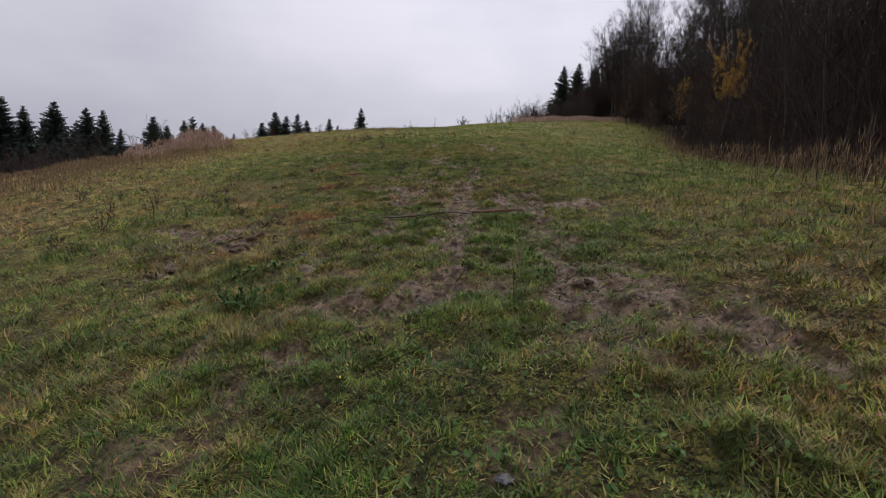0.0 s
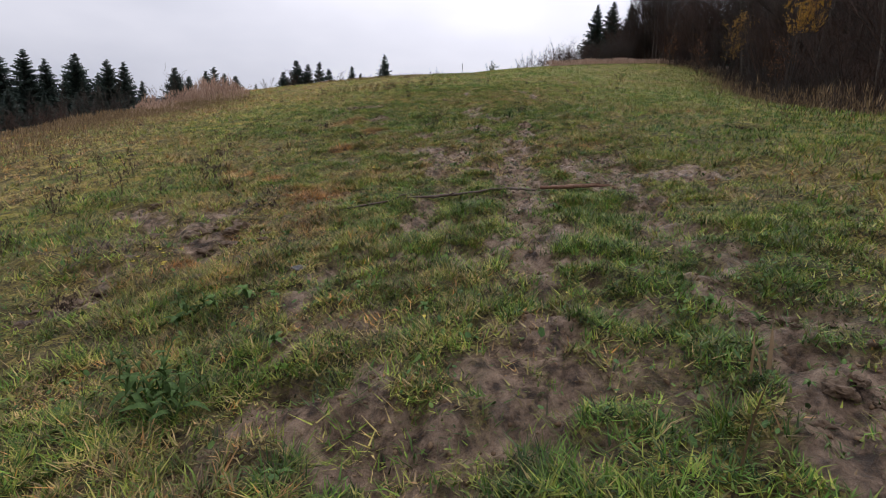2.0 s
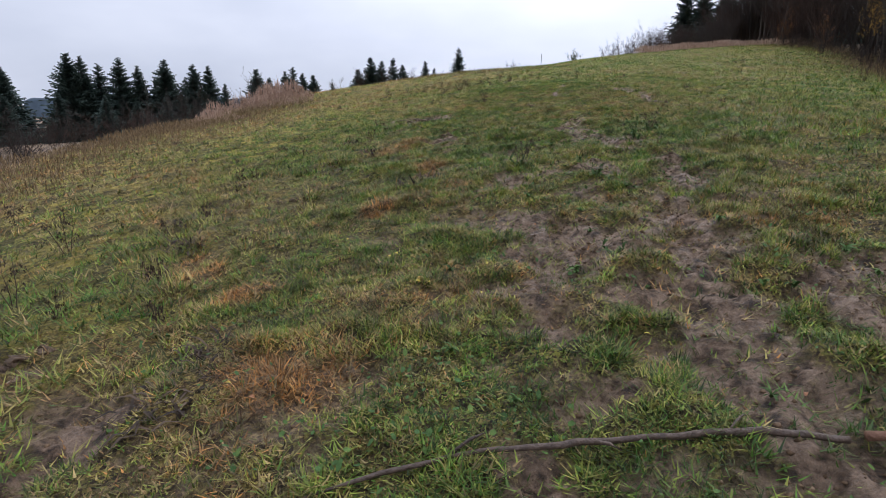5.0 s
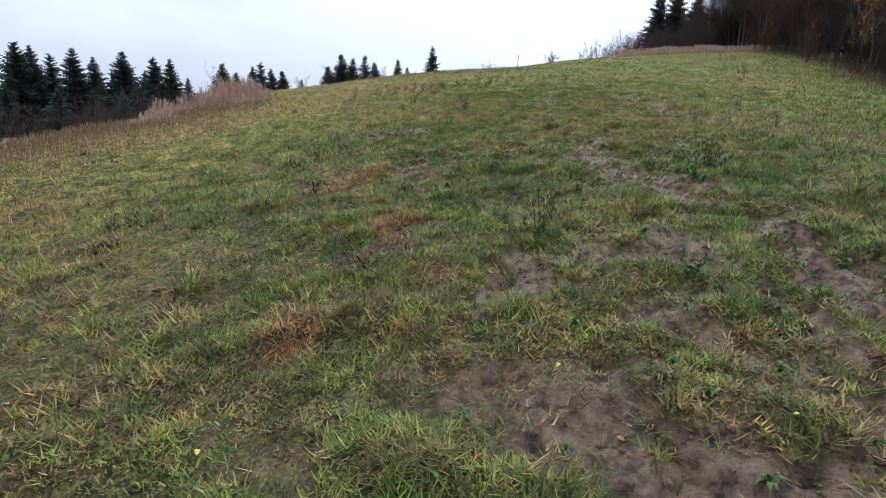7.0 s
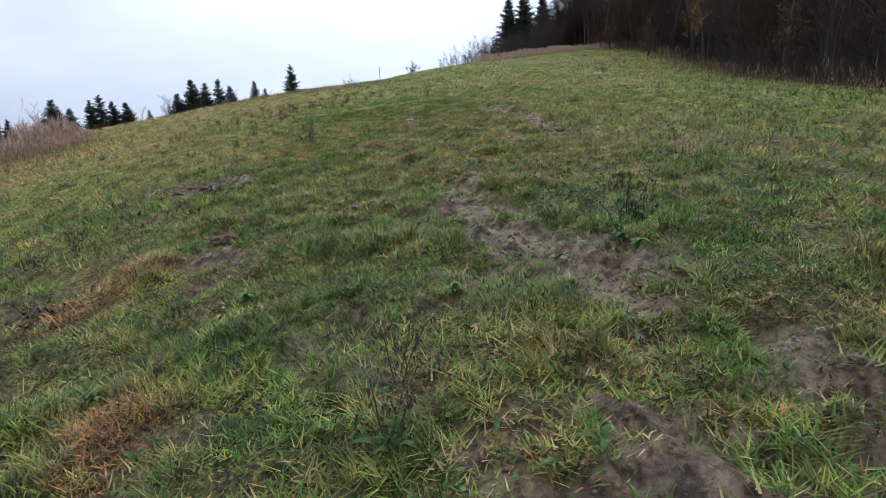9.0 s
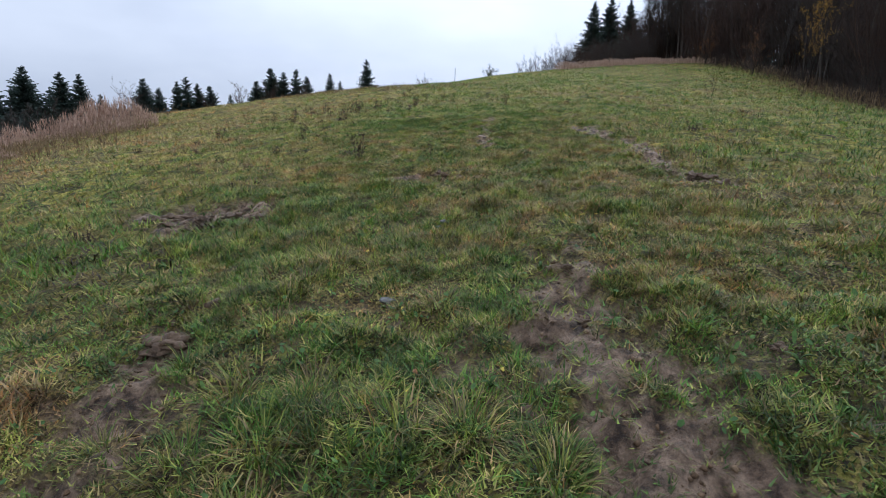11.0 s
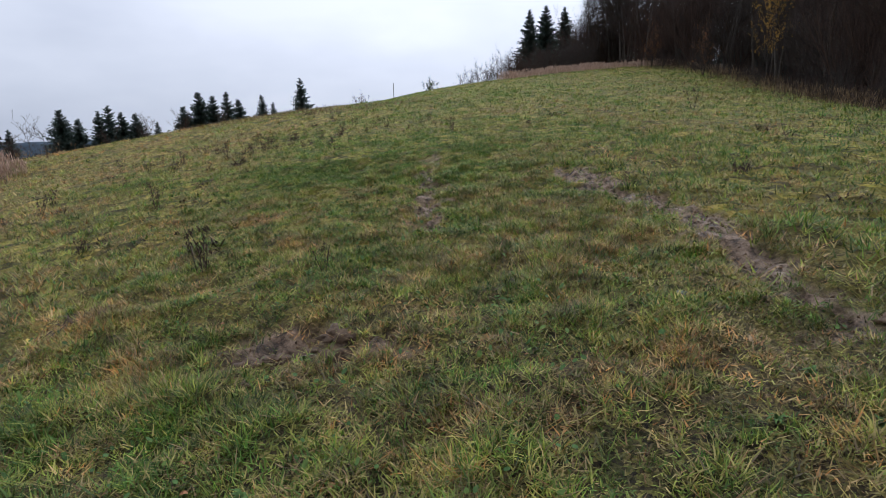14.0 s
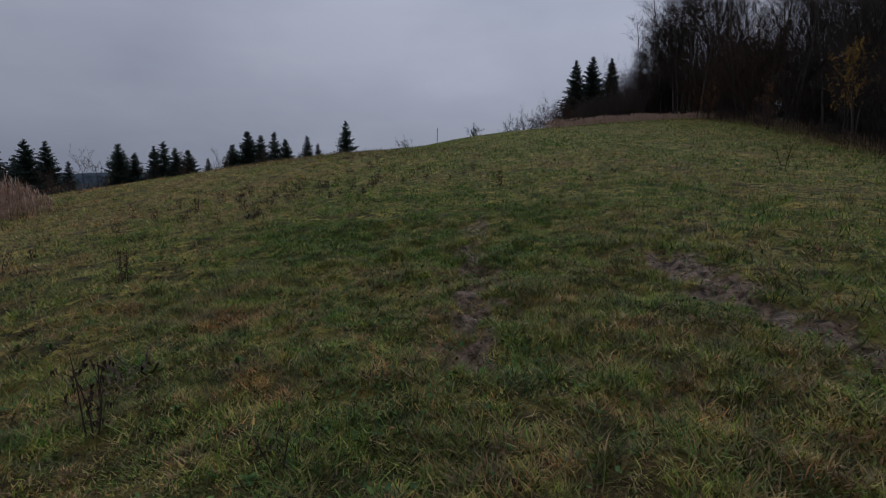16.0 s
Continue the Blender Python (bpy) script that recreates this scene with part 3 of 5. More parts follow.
def spruce(seed, height, slim=1.0, sparse=1.0):
    """A spruce with its foot at the origin: a tapered trunk and whorls of drooping, tasselled boughs."""
    r = random.Random(seed)
    ob = new("spruce_tree")
    ob.empty_display_size = 0.3
    t = Shape()
    n = 7
    t.tube([Vector((r.uniform(-0.05, 0.05), r.uniform(-0.05, 0.05), height * 0.98 * k / (n - 1))) for k in range(n)],
           [0.018 * height * (1 - 0.96 * k / (n - 1)) for k in range(n)], 6)
    part("trunk", t, M_bark, ob, smooth=True)
    c = Shape()
    z = height * 0.05
    while z < height * 0.985:
        f = z / height
        count = max(4, int((6 + 8 * (1 - f)) * sparse))
        long = slim * height * (0.31 * (1 - f) ** 1.0 + 0.012)
        a0 = r.uniform(0, 6.28)
        for k in range(count):
            a = a0 + 6.283 * k / count + r.uniform(-0.25, 0.25)
            ln = long * r.uniform(0.62, 1.18)
            rise = 0.22 - 0.75 * (1 - f) + r.uniform(-0.24, 0.2)
            base = Vector((0, 0, z + r.uniform(-0.4, 0.4)))
            seg = 5
            prev = base
            for s in range(1, seg + 1):
                u = s / seg
                p = base + rot(Vector((ln * u, 0, ln * (rise * u + 0.22 * u * u))), a)
                w = 0.4 * ln * (1.05 - u) + 0.19
                for sgn in (-1, 1):
                    q = p + rot(Vector((-0.12 * ln + r.uniform(0, 0.22) * ln, sgn * w * r.uniform(0.7, 1.2), -w * r.uniform(0.3, 1.1))), a)
                    c.add([prev + Vector((0, 0, 0.03)), p, q], [(0, 1, 2)])
                drop = p + Vector((r.uniform(-0.06, 0.06) * ln, r.uniform(-0.06, 0.06) * ln, -w * r.uniform(0.8, 1.5)))
                c.add([prev, p, drop], [(0, 1, 2)])
                prev = p
        z += height * 0.025 * r.uniform(0.75, 1.25) * (0.55 + 0.6 * (1 - f))
    top = Vector((0, 0, height))
    c.spike(top - Vector((0, 0, 0.06 * height)), top, 0.01 * height)
    part("crown", c, M_fir, ob)
    return ob


FIRS = [spruce(11, 16.0, 0.85), spruce(12, 16.0, 1.0), spruce(13, 16.0, 0.75, 0.85), spruce(14, 16.0, 1.1), spruce(15, 16.0, 0.95, 0.7)]
for f_ob in FIRS:
    tagged(f_ob, "tall dark green spruce with drooping boughs in a treeline", "tree", "treeline spruces")
fir_used = set()


def plant_fir(x, y, top, kind, turn, label="", group="", wide=1.3):
    """Plants a spruce whose tip reaches the height top."""
    z = float(hill(x, y)) - 0.3
    k = (top + 0.6 - z) / 16.0
    m = pose(x, y, z, 0, 0, turn) @ Matrix.Diagonal((k * wide, k * wide, k, 1))
    if kind in fir_used:
        ob = copy_thing(FIRS[kind], m)
    else:
        ob = FIRS[kind]
        fir_used.add(kind)
    ob.matrix_basis = m
    return tagged(ob, label, group=group)


# treeline beyond the shoulder of the hill
for k, (x, y, top) in enumerate([(-105.3, 111.8, 11.0), (-103.6, 113.6, 10.5), (-102.4, 117.0, 9.2), (-98.2, 118.4, 10.5), (-95.7, 121.0, 9.0),
                                 (-93.8, 124.0, 6.2), (-91.1, 124.1, 10.5), (-88.8, 128.0, 6.5), (-86.2, 127.6, 9.8), (-83.9, 130.2, 9.6), (-81.2, 132.5, 5.6)]):
    plant_fir(x, y, top + 0.9, (3, 0, 4, 1, 0, 2, 3, 2, 1, 0, 2)[k], 47 * k, wide=1.45)
for k, (x, y, top) in enumerate([(-114.0, 104.0, 8.5), (-120.0, 108.0, 9.5), (-110.0, 122.0, 7.5), (-127.0, 100.0, 8.0), (-101.0, 128.0, 6.0), (-92.0, 134.0, 5.5), (-97.0, 112.0, 3.0), (-93.0, 116.5, 2.0), (-88.0, 119.5, 3.0), (-84.0, 123.0, 1.5), (-104.0, 107.0, 3.5), (-110.0, 100.0, 3.0)]):
    plant_fir(x, y, top, (1, 3, 0, 3, 1, 3)[k % 6], 31 * k, wide=1.5)
for k, (x, y, top) in enumerate([(-93.9, 170.0, 12.4), (-91.0, 172.5, 10.0), (-86.3, 174.0, 12.0), (-84.6, 176.0, 13.4), (-81.5, 176.4, 11.5), (-78.8, 178.5, 11.1), (-65.4, 161.6, 8.0)]):
    plant_fir(x, y, top, (3, 1, 0, 4, 1, 3, 2)[k], 83 * k, "dark green spruce in a distant clump beyond the hill", "distant clump of spruces")
for k, (x, y, top) in enumerate([(-46.5, 131.4, 9.7), (-43.7, 132.4, 12.4), (-41.3, 133.2, 11.6), (-38.8, 133.9, 12.3), (-36.7, 134.5, 10.9)]):
    plant_fir(x, y, top, (3, 3, 1, 4, 1)[k], 59 * k, "dark green spruce in a clump behind the crest", "spruces behind the crest")
plant_fir(-25.9, 111.5, 9.8, 4, 20, "broad ragged spruce standing behind the crest")
plant_fir(-24.4, 112.5, 8.6, 4, 140, "broad ragged spruce standing behind the crest")
plant_fir(-19.8, 112.8, 12.3, 4, 75, "single sparse spruce standing on the skyline")
for k, (x, y, top) in enumerate([(37.0, 206.0, 40.4), (42.1, 205.0, 41.3), (47.8, 203.7, 40.5)]):
    plant_fir(x, y, top, (0, 1, 0)[k], 97 * k, "tall slender spruce above the wood's edge", "three tall spruces")

# ---- bare broadleaf trees and shrubs ----


def bare_branch(shape, r, p, d, ln, rad, level, budget, up, thin=0.008):
    """A crooked branch with finer ones along it."""
    seg = (5, 3, 2)[level] if level < 3 else 1
    pts, radii = [p], [rad]
    for s in range(seg):
        d = (d + Vector((r.uniform(-1, 1), r.uniform(-1, 1), r.uniform(-0.6, 1.0) * up)) * 0.2).normalized()
        p = p + d * (ln / seg)
        pts.append(p)
        radii.append(rad * (1 - 0.8 * (s + 1) / seg))
    if level >= 2:
        shape.spike(pts[0], pts[-1], max(rad * 0.8, thin))
    else:
        shape.tube(pts, radii, 4 if level == 0 else 3, False)
    if level == 3:
        return
    for k in range(budget[level]):
        u = r.uniform(0.15, 1.0)
        i = min(int(u * seg), seg - 1)
        q = pts[i].lerp(pts[i + 1], u * seg - i)
        side = Vector((r.uniform(-1, 1), r.uniform(-1, 1), r.uniform(-0.2, 0.9))).normalized()
        bare_branch(shape, r, q, (d * 0.75 + side).normalized(), ln * r.uniform(0.32, 0.6) * (1.1 - 0.45 * u), rad * 0.42, level + 1, budget, up, thin)


def bare_tree(seed, height, lean=0.0):
    r = random.Random(seed)
    ob = new("bare_tree")
    ob.empty_display_size = 0.3
    t = Shape()
    n = 9
    pts = []
    p = Vector((0, 0, 0))
    d = Vector((lean, r.uniform(-0.1, 0.1), 1)).normalized()
    for k in range(n):
        pts.append(p.copy())
        d = (d + Vector((r.uniform(-0.1, 0.1), r.uniform(-0.1, 0.1), 0.06))).normalized()
        p = p + d * height / (n - 1)
    t.tube(pts, [0.0075 * height * (1 - 0.86 * k / (n - 1)) + 0.008 for k in range(n)], 6)
    part("trunk", t, M_bark, ob, smooth=True)
    c = Shape()
    for k in range(32):
        u = r.uniform(0.2, 0.99)
        i = min(int(u * (n - 1)), n - 2)
        q = pts[i].lerp(pts[i + 1], u * (n - 1) - i)
        a = r.uniform(0, 6.283)
        dd = Vector((math.cos(a), math.sin(a), r.uniform(0.7, 1.9))).normalized()
        bare_branch(c, r, q, dd, height * r.uniform(0.2, 0.34) * (1.15 - 0.5 * u), 0.0032 * height * (1.2 - u), 1, (0, 9, 9), 1.3, 0.007)
    part("twig_crown", c, M_twig, ob)
    return ob


def shrub(seed, height, mat, stems=8, spread=0.65, budget=(6, 4, 3), stout=0.0075, thin=0.009):
    r = random.Random(seed)
    ob = new("bare_shrub")
    ob.empty_display_size = 0.3
    c = Shape()
    for k in range(stems):
        a, s = r.uniform(0, 6.283), r.uniform(0.05, spread)
        d = Vector((math.cos(a) * s, math.sin(a) * s, 1)).normalized()
        bare_branch(c, r, Vector((math.cos(a) * 0.12 * height * s, math.sin(a) * 0.12 * height * s, -0.05)), d, height * r.uniform(0.7, 1.1), stout * height, 0, budget, 0.8, thin)
    part("twig_crown", c, mat, ob)
    return ob, c


def leafed(ob, shape, mat, seed, count, size, low, name="foliage"):
    """Hangs small leaves on the twigs of a shrub above the height low."""
    r = random.Random(seed)
    spots = [v for v in shape.v if v.z > low]
    s = Shape()
    for k in range(count):
        p = r.choice(spots) + Vector((r.uniform(-1, 1), r.uniform(-1, 1), r.uniform(-1, 1))) * size
        a = Vector((r.uniform(-1, 1), r.uniform(-1, 1), r.uniform(-1, 0.3))).normalized() * size * r.uniform(0.7, 1.4)
        b = a.cross(Vector((r.uniform(-1, 1), r.uniform(-1, 1), 1))).normalized() * size * 0.4
        n = a.cross(b).normalized() * size * 0.12
        s.add([p, p + a * 0.45 + b + n, p + a, p + a * 0.45 - b + n], [(0, 1, 2), (0, 2, 3)])
    return part(name, s, mat, ob)


TREES = [bare_tree(s, 13.0, l) for s, l in ((31, 0.05), (32, -0.08), (33, 0.1), (34, -0.03), (35, 0.0))]
for t_ob in TREES:
    tagged(t_ob, "leafless grey-brown broadleaf tree with dense fine twigs", "tree", "bare trees of the wood")
SHRUBS = []
for s, h, m in ((41, 3.2, M_twig), (42, 2.6, M_twig_red), (43, 2.9, M_twig), (44, 2.2, M_twig_red)):
    sh_ob, sh_c = shrub(s, h, m)
    tagged(sh_ob, "leafless brown shrub with dense upright twigs at the wood's edge", "shrub", "shrubs of the wood's edge")
    SHRUBS.append((sh_ob, h))
THICKETS = []
for s, h, m in ((46, 7.0, M_twig_red), (47, 6.0, M_twig), (48, 8.0, M_twig_red)):
    sh_ob, sh_c = shrub(s, h, m, 12, 0.55, (9, 5, 4), 0.0042, 0.008)
    tagged(sh_ob, "tall leafless thicket of dense brown twigs", "shrub", "thickets of the wood")
    sh_ob.name = "thicket"
    THICKETS.append(sh_ob)
used = set()


def place(ob, x, y, k, turn, z=None, label="", group="", tilt=0.0):
    z = on_ground(x, y, 0.05) if z is None else z
    m = pose(x, y, z, tilt, 0, turn) @ Matrix.Diagonal((k, k, k, 1))
    if ob in used:
        ob = copy_thing(ob, m)
    used.add(ob)
    ob.matrix_basis = m
    return tagged(ob, label, group=group)


def wood_edge(y):
    return np.where(np.asarray(y) < 62, 16.3 + 0.28 * (np.asarray(y) - 33.6), 24.25 - 0.13 * (np.asarray(y) - 62))


r_wood = random.Random(5)
for k in range(150):
    y = 4 + 110 * ((k + r_wood.random()) / 150) ** 0.8
    depth = r_wood.choice((0.8, 1.5, 2.5, 4.0, 6.0, 9.0, 13.0, 18.0)) + r_wood.uniform(-0.6, 1.0)
    h = r_wood.uniform(13.2, 16.6) * min(1.0, max(0.3, 1.0 - (y - 86) / 24)) * (0.85 if depth < 2 else 1.0 + 0.012 * depth)
    x = float(wood_edge(y)) + depth
    place(r_wood.choice(TREES), x, y, h / 13.0, r_wood.uniform(0, 360), float(hill(x, y)) - 0.15)
for k in range(60):
    y = 6 + 106 * (k + r_wood.random()) / 84
    depth = r_wood.uniform(-0.2, 4.5)
    x = float(wood_edge(y)) + depth
    ob, h = r_wood.choice(SHRUBS)
    place(ob, x, y, r_wood.uniform(0.75, 1.5) * (1.0 if depth > 1.0 else 0.7), r_wood.uniform(0, 360), float(hill(x, y)) - 0.1)
for k in range(90):
    y = 4 + 76 * (k + r_wood.random()) / 90
    x = float(wood_edge(y)) + r_wood.gauss(-0.4, 0.8)
    place(r_wood.choice(SHRUBS)[0], x, y, r_wood.uniform(0.22, 0.55), r_wood.uniform(0, 360), float(hill(x, y)) - 0.05)
for k in range(110):
    y = 6 + 104 * ((k + r_wood.random()) / 110) ** 0.7
    x = float(wood_edge(y)) + r_wood.uniform(0.8, 8)
    place(r_wood.choice(THICKETS), x, y, r_wood.uniform(0.65, 1.2) * min(1.0, max(0.4, 1.0 - (y - 84) / 40)), r_wood.uniform(0, 360), float(hill(x, y)) - 0.1)
for k in range(56):
    y = 52 + 62 * (k + r_wood.random()) / 56
    x = float(wood_edge(y)) + r_wood.uniform(8, 19)
    place(r_wood.choice(THICKETS), x, y, r_wood.uniform(0.9, 1.4) * min(1.0, max(0.45, 1.0 - (y - 88) / 40)), r_wood.uniform(0, 360), float(hill(x, y)) - 0.1)
# the wood's far corner steps down towards the crest
for k in range(14):
    y = 87 + 12 * (k + r_wood.random()) / 14
    x = float(wood_edge(y)) + r_wood.uniform(0.3, 5.5)
    place(r_wood.choice(TREES), x, y, (13.2 - 0.42 * (y - 87)) * r_wood.uniform(0.85, 1.1) / 13.0, r_wood.uniform(0, 360), float(hill(x, y)) - 0.15)
    place(r_wood.choice(THICKETS), x + r_wood.uniform(-1, 2), y, r_wood.uniform(0.75, 1.1), r_wood.uniform(0, 360), float(hill(x, y)) - 0.2)
# spruces that stand inside the wood and keep it dark
for k in range(44):
    y = -2 + 108 * (k + r_wood.random()) / 44
    x = float(wood_edge(y)) + r_wood.uniform(5, 20)
    plant_fir(x, y, float(hill(x, y)) + r_wood.uniform(5, 9.5) * (1.0 if y < 75 else 0.6), r_wood.choice((0, 1, 3)), 71 * k, "shaded dark spruce among bare trees of the wood", "spruces within the wood")
plant_fir(19.5, 23.0, 12.5, 3, 15, "dark broad spruce near the edge of the wood", "spruces within the wood", 1.0)
plant_fir(21.0, 27.0, 11.5, 1, 80, "dark broad spruce near the edge of the wood", "spruces within the wood", 1.0)

# coloured bushes at the edge
for x, y, h, mat, n, low, label, seed in (
        (15.4, 33.2, 6.3, M_gold, 3400, 0.6, "slender young tree still full of golden yellow leaves", 51),
        (20.9, 54.0, 6.0, M_gold, 1500, 0.35, "young tree with scattered remaining yellow leaves", 52),
        (21.6, 73.0, 3.6, M_rust, 900, 0.2, "small tree with rusty orange leaves", 53),
        (17.2, 38.5, 3.6, M_rust, 420, 0.3, "shrub with a few dull brown leaves", 54),
        (21.0, 62.0, 3.4, M_rust, 500, 0.25, "reddish brown bush at the wood's edge", 55)):
    b_ob, b_c = shrub(seed, h, M_twig, 6, 0.1)
    b_ob.name = "leafy_bush"
    leafed(b_ob, b_c, mat, seed, n, 0.1 if mat is M_gold else 0.09, h * low)
    slim = 0.55 if mat is M_gold else 0.9
    b_ob.matrix_basis = pose(x, y, float(hill(x, y)) - 0.1) @ Matrix.Diagonal((slim, slim, 1, 1))
    tagged(b_ob, label, "tree")

# low bushes along the far skyline and behind the shoulder
for k in range(14):
    x = 4.5 + 14 * (k + r_wood.random()) / 14
    y = 86 + 0.5 * x + r_wood.uniform(-2, 2)
    place(r_wood.choice(SHRUBS)[0], x, y, 0.75 + 0.05 * (x - 4) + r_wood.uniform(-0.1, 0.15), 50 * x, float(hill(x, y)) - 0.15, "grey leafless bush on the skyline", "skyline bushes")
for k in range(16):
    x = 9.5 + 12 * (k + r_wood.random()) / 16
    y = 84 + r_wood.uniform(0, 7)
    place(r_wood.choice(THICKETS), x, y, 0.4 + 0.018 * (x - 9.5) + r_wood.uniform(-0.05, 0.06), 70 * x, float(hill(x, y)) - 0.15, "dark leafless brush below the tall spruces", "brush on the crest")
for x, y, k in ((6.5, 93, 0.8), (8.2, 94, 0.95), (9.8, 93, 1.0), (11.5, 95, 1.15), (13.2, 96, 1.3), (15.0, 97, 1.5), (17.0, 98, 1.7), (5.0, 92, 0.75)):
    place(r_wood.choice(SHRUBS)[0], x, y, k, 50 * x, float(hill(x, y)) - 0.3, "grey leafless bush on the skyline", "skyline bushes")
for x, y, k in ((-24, 56, 0.7), (-21.5, 57, 0.75), (-19, 57, 0.8), (-17, 58, 0.7), (-15, 60, 0.65), (-26, 52, 0.7), (-13, 63, 0.55), (-12, 66, 0.5), (-23, 50, 0.6)):
    place(SHRUBS[1][0] if int(x) % 2 else SHRUBS[3][0], x, y, k, 40 * x, float(hill(x, y)) - 0.2, "dark reddish leafless scrub behind the hill's shoulder", "scrub of the shoulder")
for k in range(26):
    x = -92 + 42 * (k + r_wood.random()) / 26
    y = 62 + (x + 92) * 0.75 + r_wood.uniform(-6, 6)
    place(r_wood.choice(SHRUBS)[0], x, y, r_wood.uniform(1.6, 2.6), r_wood.uniform(0, 360), float(hill(x, y)) - 0.2, "dark leafless undergrowth below the spruces", "undergrowth of the treeline")
for k in range(40):
    x = -128 + 52 * (k + r_wood.random()) / 40
    y = 88 + (x + 128) * 0.62 + r_wood.uniform(-9, 4)
    place(r_wood.choice(SHRUBS)[0], x, y, r_wood.uniform(1.2, 2.4), r_wood.uniform(0, 360), float(hill(x, y)) - 0.2, "dark leafless undergrowth below the spruces", "undergrowth of the treeline")
rb_ob, rb_c = shrub(61, 1.6, M_twig, 10, 0.8)
rb_ob.name = "leafy_bush"
leafed(rb_ob, rb_c, M_leaf, 61, 500, 0.09, 0.4)
rb_ob.matrix_basis = pose(0.6, 86.0, float(hill(0.6, 86.0)) - 0.1)
tagged(rb_ob, "small rounded yellow-green bush on the crest", "bush")
rb2_ob, rb2_c = shrub(62, 1.5, M_twig_red, 8, 0.7)
rb2_ob.name = "bare_shrub"
rb2_ob.matrix_basis = pose(-7.0, 80.0, float(hill(-7.0, 80.0)) - 0.1)
tagged(rb2_ob, "small leafless shrub on the crest", "shrub")

# ---- far wooded ridge ----
bx = np.linspace(-700, 500, 400)
ridge = 3 + 7 * fbm(bx, bx * 0, 160, 71) + 2.5 * fbm(bx, bx * 0, 9, 73, 3) - 14 * np.clip((bx + 230) / 120, 0, 1.6)
by = 560 - 0.1 * bx
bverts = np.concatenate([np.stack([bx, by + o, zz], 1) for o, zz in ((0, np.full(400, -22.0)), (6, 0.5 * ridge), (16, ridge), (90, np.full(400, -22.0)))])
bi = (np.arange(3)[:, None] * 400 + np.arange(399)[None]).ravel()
# the ridge's blue is distance haze painted into its material
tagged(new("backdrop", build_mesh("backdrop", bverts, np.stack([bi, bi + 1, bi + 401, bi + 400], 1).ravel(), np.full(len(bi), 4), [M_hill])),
       "wooded ridge in the far distance, blue haze in its colour", "hills", kind="structure")

# ---- tall dry grasses ----


def tall_grass(name, label, x, y, length, width, mat, plume=0.0, lean=(0.05, 0.5)):
    n = len(x)
    ang = rng.uniform(0, 6.283, n)
    groups = [blades(x, y, length, np.full(n, width) * rng.uniform(0.6, 1.4, n), rng.uniform(*lean, n), ang, True, np.full(n, 0.5))]
    if plume:
        for k in range(3):
            g = blades(x + rng.normal(0, 0.02, n), y + rng.normal(0, 0.02, n), length * rng.uniform(0.24, 0.36, n), np.full(n, width * plume), rng.uniform(0.1, 0.7, n), rng.uniform(0, 6.283, n), True,
                       np.full(n, 0.6), lift=length * rng.uniform(0.62, 0.75, n))
            groups.append(g)
    return grass_object(name, label, groups, mat)


def blob(count, x, y, rx, ry, turn=0.0):
    a, d = rng.uniform(0, 6.283, count), np.sqrt(rng.random(count))
    u, v = d * np.cos(a) * rx, d * np.sin(a) * ry
    return x + u * math.cos(turn) - v * math.sin(turn), y + u * math.sin(turn) + v * math.cos(turn)


for x, y, rx, ry, h, n in ((-19.7, 42.0, 2.6, 1.7, 1.7, 1300), (-18.3, 32.5, 1.8, 1.1, 0.85, 500), (-22.3, 41.0, 2.2, 1.2, 1.0, 500), (-24.5, 41.5, 1.2, 0.9, 1.2, 300)):
    px, py = blob(n, x, y, rx, ry)
    d = np.hypot((px - x) / rx, (py - y) / ry)
    tall_grass("reed_patch", "dense patch of tall pinkish dry reeds with plumes", px, py, h * (1.08 - 0.72 * d**1.5) * rng.uniform(0.4, 1.0, n) * (0.45 + 1.1 * fbm(px, py, 0.8, 67, 2)), 0.011, M_reed, 2.4)
n = 7000
lx = -10 - 13 * rng.random(n) ** 0.8
ly = 12 + (-lx - 9) * 1.75 + rng.normal(0, 7, n)
tall_grass("dry_weeds", "thin band of pinkish dry weeds along the slope's edge", lx, ly, rng.uniform(0.15, 0.55, n) * (0.2 + 1.5 * fbm(lx, ly, 3.0, 63, 2)) * np.clip((-lx - 8) / 8, 0.35, 1), 0.012, M_straw, 1.6)
n = 3000
bx2, by2 = blob(n, 16.5, 76.0, 10.0, 3.2, 0.25)
tall_grass("dry_weeds", "strip of brown dry grass below the wood", bx2, by2, rng.uniform(0.2, 0.65, n) * (0.4 + 1.2 * fbm(bx2, by2, 2.2, 65, 2)), 0.035, M_reed, 1.4, (0.1, 0.9))
n = 3600
ey = rng.uniform(-2, 74, n)
ex = wood_edge(ey) + rng.normal(-0.6, 1.3, n)
tall_grass("dry_weeds", "withered grey-brown weeds along the wood's foot", ex, ey, rng.uniform(0.2, 0.85, n) * (0.25 + 1.5 * fbm(ex, ey, 2.0, 61, 2)), 0.013, M_weed, 1.5, (0.1, 1.0))
n = 4600
ey = 4 + 70 * rng.random(n) ** 1.2
ex = wood_edge(ey) - 0.2 - np.abs(rng.normal(0, 1.9, n))
tall_grass("dry_weeds", "scattered tan dry grass in front of the wood", ex, ey, rng.uniform(0.15, 0.7, n) * np.clip(2.6 * fbm(ex, ey, 1.6, 69, 2) - 0.5, 0.15, 1.4), 0.012, M_straw, 1.2, (0.2, 1.1))
n = 2600
cx2, cy2 = blob(n, -9.0, 52.0, 9.0, 2.6, -0.25)
